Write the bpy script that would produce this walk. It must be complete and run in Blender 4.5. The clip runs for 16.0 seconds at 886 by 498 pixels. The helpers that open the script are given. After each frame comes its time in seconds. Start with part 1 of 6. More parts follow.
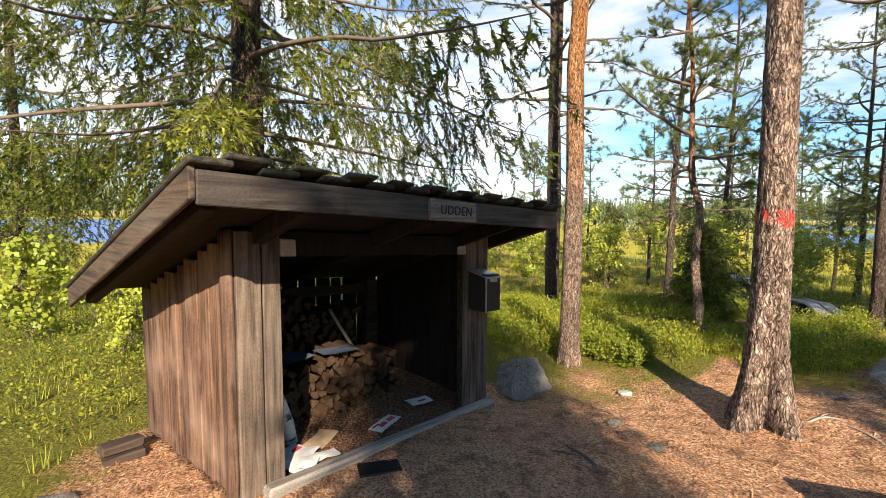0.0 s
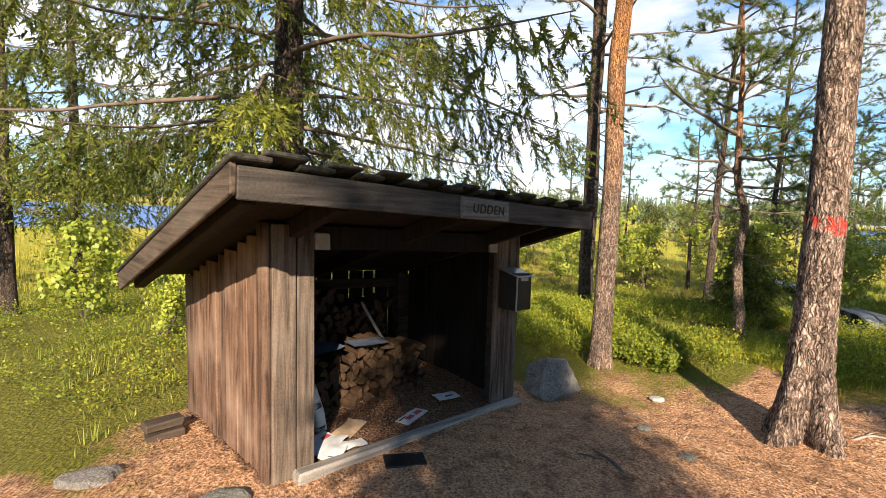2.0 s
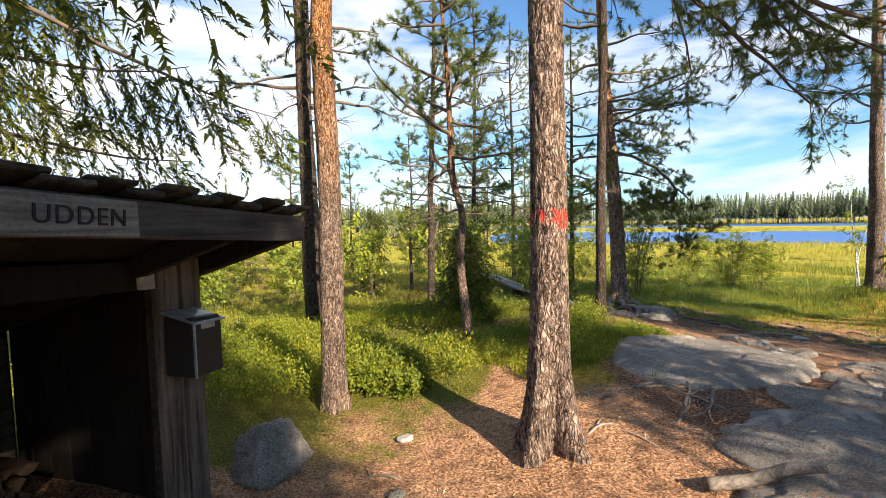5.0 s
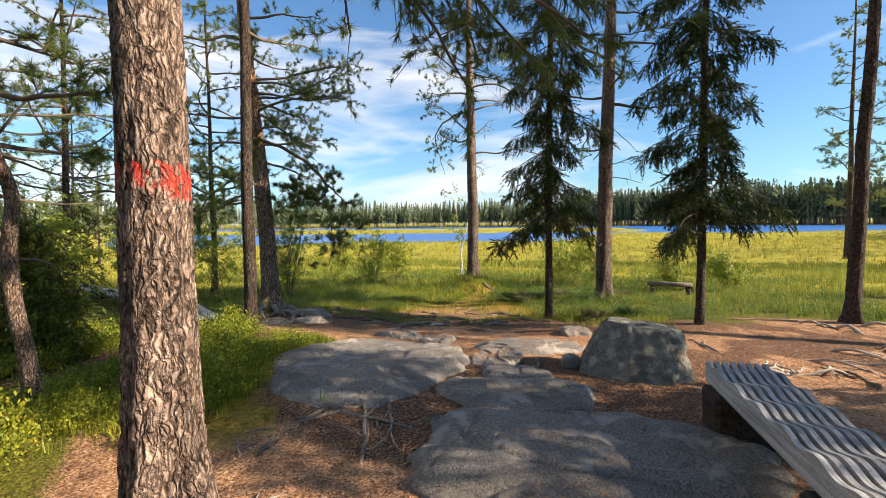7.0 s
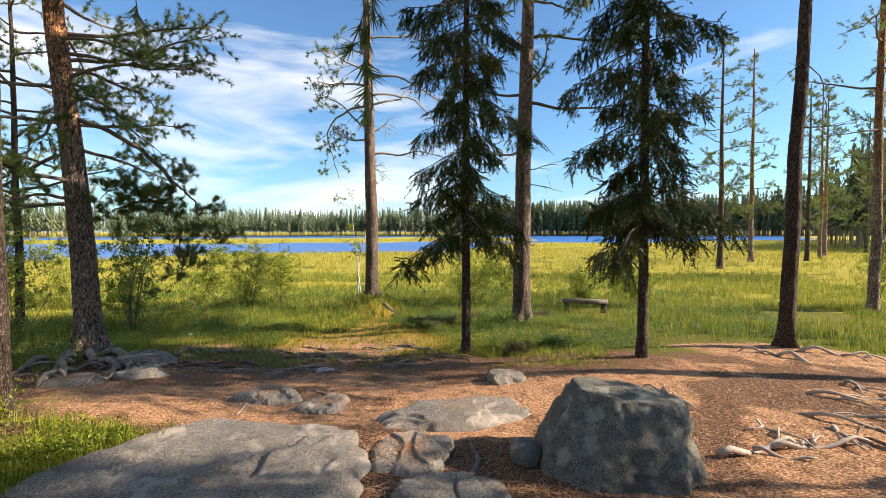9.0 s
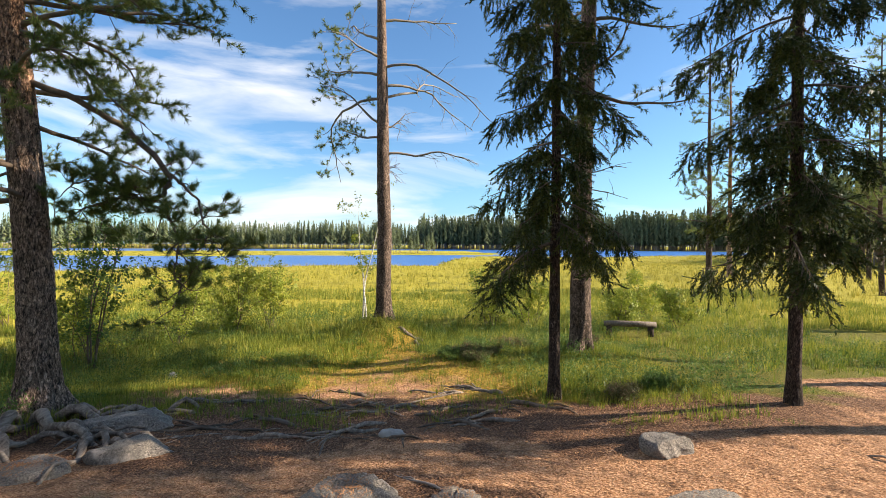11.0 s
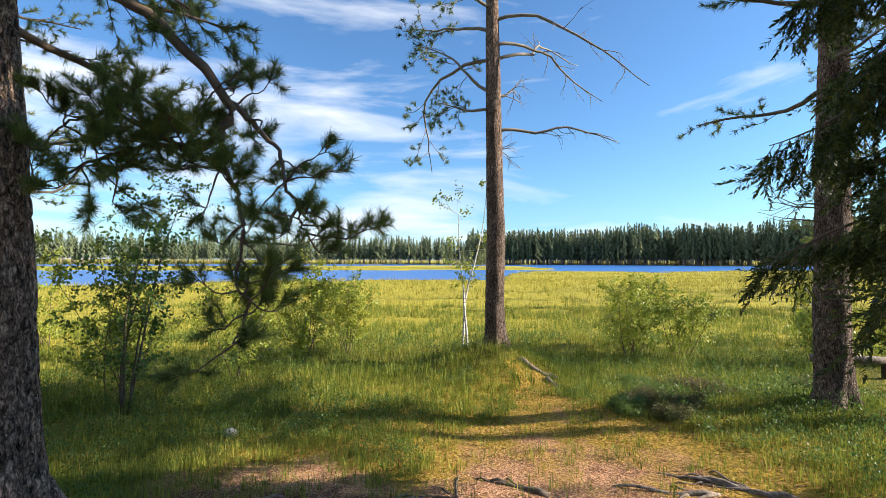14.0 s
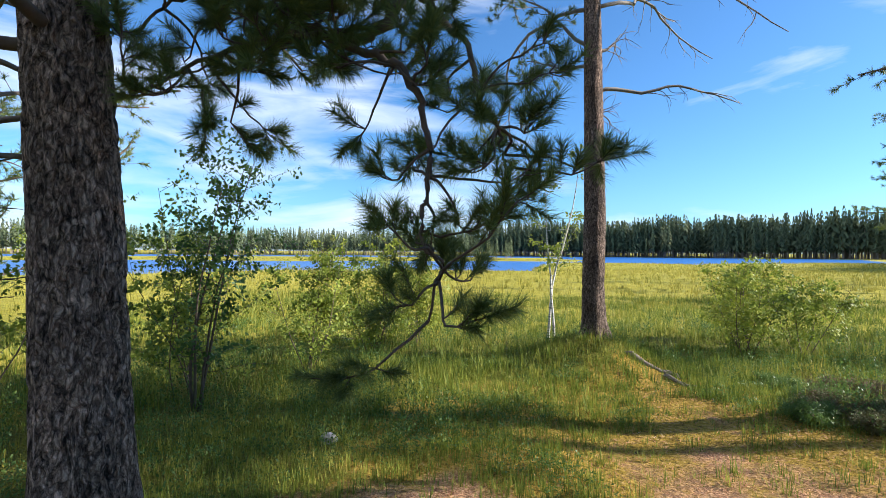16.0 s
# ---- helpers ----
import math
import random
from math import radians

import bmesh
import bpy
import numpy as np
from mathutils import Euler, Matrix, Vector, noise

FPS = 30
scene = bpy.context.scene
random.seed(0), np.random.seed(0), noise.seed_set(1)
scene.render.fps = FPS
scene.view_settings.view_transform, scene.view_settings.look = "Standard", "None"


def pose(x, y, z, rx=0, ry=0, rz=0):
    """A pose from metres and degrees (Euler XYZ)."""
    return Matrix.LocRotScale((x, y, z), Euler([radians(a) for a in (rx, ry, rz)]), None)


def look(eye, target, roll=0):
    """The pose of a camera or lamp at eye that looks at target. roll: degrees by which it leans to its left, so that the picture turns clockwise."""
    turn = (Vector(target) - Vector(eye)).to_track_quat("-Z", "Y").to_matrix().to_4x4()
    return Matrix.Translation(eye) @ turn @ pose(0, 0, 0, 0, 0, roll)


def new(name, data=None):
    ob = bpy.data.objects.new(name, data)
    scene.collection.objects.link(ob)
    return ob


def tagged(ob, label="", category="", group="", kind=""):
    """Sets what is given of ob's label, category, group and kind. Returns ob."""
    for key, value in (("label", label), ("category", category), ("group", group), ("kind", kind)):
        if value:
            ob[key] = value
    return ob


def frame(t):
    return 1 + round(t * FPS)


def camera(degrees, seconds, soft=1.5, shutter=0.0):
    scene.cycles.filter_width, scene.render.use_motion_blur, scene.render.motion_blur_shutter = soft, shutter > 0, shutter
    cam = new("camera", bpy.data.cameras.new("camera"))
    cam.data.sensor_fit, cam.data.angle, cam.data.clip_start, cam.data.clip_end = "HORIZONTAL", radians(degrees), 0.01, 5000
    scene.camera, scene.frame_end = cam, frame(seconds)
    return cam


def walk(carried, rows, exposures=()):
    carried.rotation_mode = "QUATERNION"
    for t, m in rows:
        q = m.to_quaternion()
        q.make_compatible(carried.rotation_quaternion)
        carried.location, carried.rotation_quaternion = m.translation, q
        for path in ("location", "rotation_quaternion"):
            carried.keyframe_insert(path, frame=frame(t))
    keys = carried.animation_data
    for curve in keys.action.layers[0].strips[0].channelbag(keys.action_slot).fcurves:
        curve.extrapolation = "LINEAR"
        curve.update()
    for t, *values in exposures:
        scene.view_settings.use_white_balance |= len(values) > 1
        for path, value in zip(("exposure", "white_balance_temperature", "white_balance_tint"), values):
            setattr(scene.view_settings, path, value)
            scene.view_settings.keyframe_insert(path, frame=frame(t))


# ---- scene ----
cam = camera(85.9, 16.0, soft=0.6)
PATH = [
    (0, (0.28, -0.092, 1.438), (0.516, 1.89, 1.302), 0.9),
    (0.5, (0.275, -0.092, 1.447), (0.243, 1.904, 1.319), 2.0),
    (1, (0.285, -0.1, 1.455), (0.172, 1.893, 1.322), 2.6),
    (1.5, (0.286, -0.105, 1.453), (0.216, 1.888, 1.3), 2.3),
    (2, (0.292, -0.105, 1.459), (0.388, 1.886, 1.295), 2.4),
    (2.5, (0.283, -0.103, 1.461), (0.781, 1.831, 1.365), 1.9),
    (3, (0.276, -0.09, 1.456), (1.12, 1.724, 1.439), -0.4),
    (3.2, (0.292, -0.037, 1.445), (1.156, 1.766, 1.411), -0.4),
    (5.3, (0.778, 1.077, 1.422), (2.051, 2.614, 1.296), -1.2),
    (5.5, (0.808, 1.194, 1.385), (2.207, 2.617, 1.26), -1.2),
    (6, (1.092, 1.286, 1.371), (2.778, 2.355, 1.245), -0.6),
    (6.5, (1.336, 1.433, 1.343), (3.188, 2.177, 1.224), -0.5),
    (7, (1.649, 1.596, 1.299), (3.58, 2.105, 1.195), -0.5),
    (7.5, (1.951, 1.681, 1.281), (3.935, 1.917, 1.19), -0.2),
    (8, (2.402, 1.718, 1.275), (4.397, 1.846, 1.207), 0.0),
    (8.5, (2.845, 1.802, 1.31), (4.841, 1.914, 1.253), 0.2),
    (9, (3.364, 1.961, 1.36), (5.361, 2.049, 1.292), -0.1),
    (9.2, (3.57, 2.087, 1.392), (5.568, 2.162, 1.328), -0.0),
    (11.3, (5.218, 3.573, 1.321), (7.215, 3.472, 1.318), 0.3),
    (11.5, (5.441, 3.615, 1.313), (7.438, 3.511, 1.316), 0.3),
    (12, (5.847, 3.826, 1.31), (7.844, 3.722, 1.324), 0.2),
    (12.5, (6.254, 3.992, 1.303), (8.252, 3.891, 1.322), 0.3),
    (13, (6.701, 4.18, 1.271), (8.7, 4.112, 1.301), 0.2),
    (13.5, (7.032, 4.446, 1.219), (9.031, 4.502, 1.258), 0.4),
    (14, (7.354, 4.721, 1.145), (9.351, 4.832, 1.198), 0.2),
    (14.5, (7.555, 4.98, 1.081), (9.547, 5.154, 1.137), 0.3),
    (15, (7.726, 5.249, 1.076), (9.715, 5.458, 1.113), 0.4),
    (15.5, (8.013, 5.487, 0.999), (10.002, 5.695, 1.023), 0.4),
    (16, (8.21, 5.769, 0.959), (10.199, 5.973, 0.977), 0.4),
]
walk(cam, [(t, look(eye, target, roll)) for t, eye, target, roll in PATH], [(0.0, 1.3, 6900, 12), (6.2, 1.3, 7000, 12), (7.5, 1.06, 7000, 12), (8.7, 1.2, 7000, 12), (12.5, 1.22, 6900, 12), (14.0, 1.2, 6500, 11), (15.3, 1.15, 5900, 10), (16.0, 1.13, 5850, 10)])

# ---- light ----
SUN_EL, SUN_AZ = radians(28.0), radians(-90.0)      # the sun stands over -y
sun_data = bpy.data.lights.new("sun", "SUN")
sun_data.energy, sun_data.angle, sun_data.color = 5.0, radians(0.55), (1.0, 0.90, 0.74)
sun = new("sun", sun_data)
sun.matrix_world = look((0, 0, 30), (-30 * math.cos(SUN_AZ) / math.tan(SUN_EL), -30 * math.sin(SUN_AZ) / math.tan(SUN_EL), 0))

world = bpy.data.worlds.new("sky")
scene.world = world
world.use_nodes = True
wt = world.node_tree
wt.nodes.clear()


def node(tree, kind, **inputs):
    n = tree.nodes.new(kind)
    for k, val in inputs.items():
        n.inputs[k.replace("_", " ")].default_value = val
    return n


w_out, w_bg = wt.nodes.new("ShaderNodeOutputWorld"), wt.nodes.new("ShaderNodeBackground")
w_sky = wt.nodes.new("ShaderNodeTexSky")
w_sky.sky_type, w_sky.sun_disc = "NISHITA", False
w_sky.sun_elevation, w_sky.sun_rotation = SUN_EL, radians(180.0)
w_sky.air_density, w_sky.dust_density, w_sky.ozone_density = 1.0, 0.6, 2.0
w_co = wt.nodes.new("ShaderNodeTexCoord")
w_map = wt.nodes.new("ShaderNodeMapping")
w_map.inputs["Scale"].default_value = (1.6, 1.0, 5.5)
w_noise = node(wt, "ShaderNodeTexNoise", Scale=2.1, Detail=7.0, Roughness=0.55, Distortion=0.5)
w_ramp = wt.nodes.new("ShaderNodeValToRGB")
w_ramp.color_ramp.elements[0].position, w_ramp.color_ramp.elements[1].position = 0.50, 0.80
w_sep = wt.nodes.new("ShaderNodeSeparateXYZ")
w_bias = wt.nodes.new("ShaderNodeMapRange")          # more cloud towards +y
w_bias.inputs["From Min"].default_value, w_bias.inputs["From Max"].default_value = -0.2, 1.0
w_bias.inputs["To Min"].default_value, w_bias.inputs["To Max"].default_value = -0.05, 0.20
w_add = wt.nodes.new("ShaderNodeMath")
w_add.operation = "ADD"
w_mix = wt.nodes.new("ShaderNodeMixRGB")
w_mix.inputs["Color2"].default_value = (7.2, 7.5, 7.9, 1)
w_tint = wt.nodes.new("ShaderNodeMixRGB")
w_tint.blend_type, w_tint.inputs["Fac"].default_value = "MULTIPLY", 1.0
w_tint.inputs["Color2"].default_value = (0.70, 1.05, 1.32, 1)
w_bg.inputs["Strength"].default_value = 0.072
for a, b in ((w_co.outputs["Generated"], w_map.inputs["Vector"]), (w_map.outputs[0], w_noise.inputs["Vector"]),
             (w_co.outputs["Generated"], w_sep.inputs[0]), (w_sep.outputs["Y"], w_bias.inputs["Value"]),
             (w_noise.outputs["Fac"], w_add.inputs[0]), (w_bias.outputs[0], w_add.inputs[1]),
             (w_add.outputs[0], w_ramp.inputs["Fac"]), (w_ramp.outputs[0], w_mix.inputs["Fac"]),
             (w_sky.outputs[0], w_tint.inputs["Color1"]), (w_tint.outputs[0], w_mix.inputs["Color1"]), (w_mix.outputs[0], w_bg.inputs["Color"]),
             (w_bg.outputs[0], w_out.inputs["Surface"])):
    wt.links.new(a, b)


# ---- materials ----
def material(name, rough=0.8, metal=0.0, spec=0.3):
    m = bpy.data.materials.new(name)
    m.use_nodes = True
    b = m.node_tree.nodes["Principled BSDF"]
    b.inputs["Roughness"].default_value, b.inputs["Metallic"].default_value = rough, metal
    b.inputs["Specular IOR Level"].default_value = spec
    return m, m.node_tree, b


def link(t, a, b):
    t.links.new(a, b)


def ramp(t, src, stops):
    n = t.nodes.new("ShaderNodeValToRGB")
    e = n.color_ramp.elements
    while len(e) < len(stops):
        e.new(0.5)
    for el, (p, c) in zip(e, stops):
        el.position, el.color = p, (*c, 1)
    link(t, src, n.inputs["Fac"])
    return n.outputs[0]


def mix(t, fac, a, b, mode="MIX"):
    n = t.nodes.new("ShaderNodeMixRGB")
    n.blend_type = mode
    for s, v in (("Fac", fac), ("Color1", a), ("Color2", b)):
        if isinstance(v, (int, float)):
            n.inputs[s].default_value = v
        elif isinstance(v, tuple):
            n.inputs[s].default_value = (*v, 1)
        else:
            link(t, v, n.inputs[s])
    return n.outputs[0]


def coords(t, scale=(1, 1, 1), kind="Object"):
    c = t.nodes.new("ShaderNodeTexCoord")
    m = t.nodes.new("ShaderNodeMapping")
    m.inputs["Scale"].default_value = scale
    link(t, c.outputs[kind], m.inputs["Vector"])
    return m.outputs[0]


def world_pos(t, scale=(1, 1, 1)):
    g = t.nodes.new("ShaderNodeNewGeometry")
    m = t.nodes.new("ShaderNodeMapping")
    m.inputs["Scale"].default_value = scale
    link(t, g.outputs["Position"], m.inputs["Vector"])
    return m.outputs[0]


def tex(t, vec, scale, detail=5.0, rough=0.55, dist=0.0):
    n = node(t, "ShaderNodeTexNoise", Scale=scale, Detail=detail, Roughness=rough, Distortion=dist)
    link(t, vec, n.inputs["Vector"])
    return n.outputs["Fac"]


def cells(t, vec, scale, feature="F1"):
    n = node(t, "ShaderNodeTexVoronoi", Scale=scale)
    n.feature = feature
    link(t, vec, n.inputs["Vector"])
    return n.outputs["Distance"]


def bump(t, b, height, strength, dist=0.01):
    n = node(t, "ShaderNodeBump", Strength=strength, Distance=dist)
    link(t, height, n.inputs["Height"])
    link(t, n.outputs[0], b.inputs["Normal"])


def island(t):
    return t.nodes.new("ShaderNodeNewGeometry").outputs["Random Per Island"]


def object_random(t):
    return t.nodes.new("ShaderNodeObjectInfo").outputs["Random"]


def plain(name, colour, rough=0.7, metal=0.0, vary=0.25, scale=18.0):
    m, t, b = material(name, rough, metal)
    n = tex(t, coords(t), scale, 6)
    dark = tuple(c * (1 - vary) for c in colour)
    light = tuple(min(1, c * (1 + vary)) for c in colour)
    link(t, ramp(t, n, [(0.3, dark), (0.7, light)]), b.inputs["Base Color"])
    bump(t, b, n, 0.25, 0.004)
    return m


def bark(name, low, high, crack, band=False, z0=2.5, z1=5.0, scale=1.0):
    """Plated bark: grey-brown plates at the foot, thin coloured flakes above z0."""
    m, t, b = material(name, 0.9, 0, 0.2)
    flake = tex(t, coords(t, (scale, scale, 0.42 * scale)), 34, 7, 0.72, 1.0)
    grain = tex(t, coords(t, (1, 1, 0.4)), 120, 5, 0.7)
    patch = tex(t, coords(t, (1, 1, 0.5)), 5, 4)
    z = t.nodes.new("ShaderNodeSeparateXYZ")
    link(t, coords(t), z.inputs[0])
    up = t.nodes.new("ShaderNodeMapRange")
    up.inputs["From Min"].default_value, up.inputs["From Max"].default_value = z0, z1
    link(t, z.outputs["Z"], up.inputs["Value"])

    def tones(c):
        return ramp(t, flake, [(0.38, crack), (0.46, tuple(k * 0.5 for k in c)), (0.53, c), (0.66, tuple(min(1, k * 1.9 + 0.04) for k in c))])
    fac = t.nodes.new("ShaderNodeMath")
    fac.operation = "ADD"
    wob = t.nodes.new("ShaderNodeMath")
    wob.operation, wob.inputs[1].default_value = "MULTIPLY_ADD", 0.9
    link(t, patch, wob.inputs[0])
    wob.inputs[2].default_value = -0.45
    link(t, up.outputs[0], fac.inputs[0])
    link(t, wob.outputs[0], fac.inputs[1])
    fac.use_clamp = True
    col = mix(t, fac.outputs[0], tones(low), tones(high))
    col = mix(t, 1.0, col, ramp(t, patch, [(0.3, (0.62, 0.6, 0.58)), (0.7, (1.2, 1.2, 1.2))]), "MULTIPLY")
    col = mix(t, 0.4, col, ramp(t, grain, [(0.3, (0.4, 0.4, 0.4)), (0.6, (1.1, 1.1, 1.1))]), "MULTIPLY")
    bent = t.nodes.new("ShaderNodeMixRGB")
    bent.inputs["Fac"].default_value = 0.06
    link(t, coords(t, (1, 1, 0.24)), bent.inputs["Color1"])
    wav = node(t, "ShaderNodeTexNoise", Scale=14.0, Detail=4.0)
    link(t, coords(t), wav.inputs["Vector"])
    link(t, wav.outputs["Color"], bent.inputs["Color2"])
    plates = cells(t, bent.outputs[0], 44 * scale, "DISTANCE_TO_EDGE")
    col = mix(t, 0.75, col, ramp(t, plates, [(0.03, (0.34, 0.3, 0.28)), (0.2, (1.12, 1.11, 1.09))]), "MULTIPLY")
    if band:
        lo_z, hi_z = t.nodes.new("ShaderNodeMath"), t.nodes.new("ShaderNodeMath")
        dev = t.nodes.new("ShaderNodeMath")
        dev.operation, dev.inputs[1].default_value = "SUBTRACT", 1.515
        link(t, z.outputs["Z"], dev.inputs[0])
        lo_z.operation = "ABSOLUTE"
        link(t, dev.outputs[0], lo_z.inputs[0])
        hi_z.operation, hi_z.inputs[1].default_value = "LESS_THAN", 0.062
        jig = t.nodes.new("ShaderNodeMath")
        jig.operation, jig.inputs[1].default_value = "MULTIPLY_ADD", 0.10
        link(t, tex(t, coords(t), 22, 3), jig.inputs[0])
        link(t, lo_z.outputs[0], jig.inputs[2])
        sh = t.nodes.new("ShaderNodeMath")
        sh.operation, sh.inputs[1].default_value = "SUBTRACT", 0.05
        link(t, jig.outputs[0], sh.inputs[0])
        link(t, sh.outputs[0], hi_z.inputs[0])
        worn = ramp(t, tex(t, coords(t, (1, 1, 0.45)), 13, 5, 0.65), [(0.46, (0, 0, 0)), (0.56, (1, 1, 1))])
        keep = mix(t, 1.0, worn, hi_z.outputs[0], "MULTIPLY")
        col = mix(t, keep, col, (0.5, 0.045, 0.03))
    link(t, col, b.inputs["Base Color"])
    bump(t, b, mix(t, 0.45, mix(t, 0.3, flake, grain), ramp(t, plates, [(0.0, (0, 0, 0)), (0.25, (1, 1, 1))])), 1.0, 0.02)
    return m


def leafy(name, stops, rough=0.55, trans=0.3, patch_scale=0.6):
    """Leaves, needles and blades: colour by leaf and by patch, with some light through them."""
    m, t, b = material(name, rough, 0, 0.25)
    patch = tex(t, world_pos(t), patch_scale, 3)
    f = t.nodes.new("ShaderNodeMath")
    f.operation, f.inputs[1].default_value = "MULTIPLY_ADD", 0.55
    link(t, island(t), f.inputs[0])
    half = t.nodes.new("ShaderNodeMath")
    half.operation, half.inputs[1].default_value, half.inputs[2].default_value = "MULTIPLY_ADD", 1.1, -0.3
    link(t, patch, half.inputs[0])
    link(t, half.outputs[0], f.inputs[2])
    col = ramp(t, f.outputs[0], stops)
    link(t, col, b.inputs["Base Color"])
    if trans:
        tr, ad = t.nodes.new("ShaderNodeBsdfTranslucent"), t.nodes.new("ShaderNodeMixShader")
        link(t, col, tr.inputs["Color"])
        ad.inputs[0].default_value = trans
        link(t, b.outputs[0], ad.inputs[1])
        link(t, tr.outputs[0], ad.inputs[2])
        link(t, ad.outputs[0], t.nodes["Material Output"].inputs["Surface"])
    return m


def timber(name, dark, light, axis=2, rough=0.85, worn=(0.2, 0.19, 0.17), worn_amount=0.35):
    """Weathered board: grain along an axis, knots of tone, greyed patches; every board a little different."""
    m, t, b = material(name, rough, 0, 0.25)
    s = [30, 30, 30]
    s[axis] = 1.6
    off = t.nodes.new("ShaderNodeVectorMath")
    rnd = t.nodes.new("ShaderNodeMath")
    rnd.operation, rnd.inputs[1].default_value = "MULTIPLY", 7.0
    link(t, object_random(t), rnd.inputs[0])
    link(t, coords(t, tuple(s)), off.inputs[0])
    comb = t.nodes.new("ShaderNodeCombineXYZ")
    for i in range(3):
        link(t, rnd.outputs[0], comb.inputs[i])
    link(t, comb.outputs[0], off.inputs[1])
    grain = tex(t, off.outputs[0], 1.0, 8, 0.65, 0.6)
    big = tex(t, coords(t), 3.0, 4)
    col = ramp(t, grain, [(0.36, dark), (0.62, light)])
    fine = tex(t, coords(t), 90, 4, 0.7)
    col = mix(t, 0.5, col, ramp(t, fine, [(0.35, (0.45, 0.45, 0.45)), (0.65, (1.25, 1.25, 1.25))]), "MULTIPLY")
    col = mix(t, ramp(t, big, [(0.45, (0, 0, 0)), (0.75, (worn_amount,) * 3)]), col, worn)
    tone = ramp(t, object_random(t), [(0.0, (0.72, 0.72, 0.72)), (1.0, (1.2, 1.16, 1.1))])
    col = mix(t, 1.0, col, tone, "MULTIPLY")
    link(t, col, b.inputs["Base Color"])
    bump(t, b, grain, 0.7, 0.006)
    return m


M = {}
M["pine_bark"] = bark("pine_bark", (0.38, 0.275, 0.215), (0.42, 0.19, 0.08), (0.035, 0.024, 0.018))
M["red_marked_bark"] = bark("red_marked_bark", (0.30, 0.215, 0.17), (0.26, 0.16, 0.115), (0.035, 0.022, 0.016), band=True, z0=5, z1=8)
M["orange_bark"] = bark("orange_pine_bark", (0.33, 0.24, 0.19), (0.55, 0.25, 0.10), (0.09, 0.05, 0.033), z0=1.5, z1=3.2, scale=1.7)
M["dark_bark"] = bark("dark_bark", (0.13, 0.095, 0.075), (0.16, 0.105, 0.075), (0.03, 0.022, 0.017), scale=1.5)
M["dead_bark"] = bark("dead_bark", (0.23, 0.17, 0.14), (0.36, 0.25, 0.19), (0.05, 0.035, 0.03), z0=2.0, z1=5.5, scale=1.3)
M["twig"] = plain("twig_bark", (0.13, 0.095, 0.07), 0.9)
M["grey_twig"] = plain("grey_dead_twig", (0.26, 0.22, 0.19), 0.9)
M["pine_needles"] = leafy("pine_needles", [(0.0, (0.06, 0.092, 0.032)), (0.5, (0.14, 0.185, 0.05)), (1.0, (0.29, 0.31, 0.08))], 0.5, 0.36)
M["spruce_needles"] = leafy("spruce_needles", [(0.0, (0.03, 0.045, 0.013)), (0.5, (0.11, 0.135, 0.026)), (1.0, (0.38, 0.38, 0.06))], 0.5, 0.4)
M["dark_spruce"] = leafy("dark_spruce_needles", [(0.0, (0.02, 0.034, 0.012)), (0.5, (0.05, 0.07, 0.02)), (1.0, (0.15, 0.165, 0.035))], 0.5, 0.3)
M["birch_leaf"] = leafy("birch_leaf", [(0.0, (0.12, 0.17, 0.025)), (0.5, (0.27, 0.32, 0.045)), (1.0, (0.52, 0.50, 0.08))], 0.45, 0.4)
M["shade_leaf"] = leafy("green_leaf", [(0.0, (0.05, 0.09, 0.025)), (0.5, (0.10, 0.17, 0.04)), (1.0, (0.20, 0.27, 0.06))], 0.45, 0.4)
M["berry_leaf"] = leafy("bilberry_leaf", [(0.0, (0.045, 0.08, 0.012)), (0.4, (0.15, 0.19, 0.021)), (0.8, (0.34, 0.34, 0.033)), (1.0, (0.46, 0.33, 0.045))], 0.5, 0.4, 0.9)
M["grass"] = leafy("bog_grass", [(0.0, (0.045, 0.08, 0.014)), (0.45, (0.17, 0.22, 0.03)), (0.8, (0.38, 0.36, 0.06)), (1.0, (0.56, 0.43, 0.12))], 0.55, 0.35, 0.7)
M["far_grass"] = leafy("sedge", [(0.0, (0.22, 0.22, 0.032)), (0.5, (0.35, 0.315, 0.048)), (1.0, (0.50, 0.41, 0.08))], 0.6, 0.3, 0.12)
M["heather"] = leafy("heather", [(0.0, (0.05, 0.06, 0.02)), (0.6, (0.12, 0.12, 0.04)), (1.0, (0.26, 0.13, 0.11))], 0.6, 0.2)
M["far_forest"] = leafy("far_forest", [(0.0, (0.06, 0.085, 0.045)), (0.5, (0.115, 0.14, 0.065)), (1.0, (0.21, 0.22, 0.10))], 0.8, 0.0, 0.03)
M["far_trunk"] = plain("far_trunk", (0.27, 0.22, 0.18), 0.9)
M["litter"] = leafy("needle_litter", [(0.0, (0.14, 0.055, 0.025)), (0.5, (0.42, 0.20, 0.09)), (0.85, (0.62, 0.34, 0.17)), (1.0, (0.72, 0.54, 0.38))], 0.8, 0.0, 1.5)
M["dark_root"] = timber("brown_root_wood", (0.05, 0.035, 0.025), (0.22, 0.16, 0.12), 1)
M["root"] = timber("grey_root_wood", (0.10, 0.075, 0.06), (0.33, 0.27, 0.225), 0, worn_amount=0.2)
M["pale_root"] = plain("bleached_root", (0.40, 0.33, 0.27), 0.85, vary=0.3)
M["wall_wood"] = timber("brown_stained_board", (0.035, 0.018, 0.011), (0.18, 0.10, 0.066), 2, worn=(0.29, 0.20, 0.15), worn_amount=0.55)
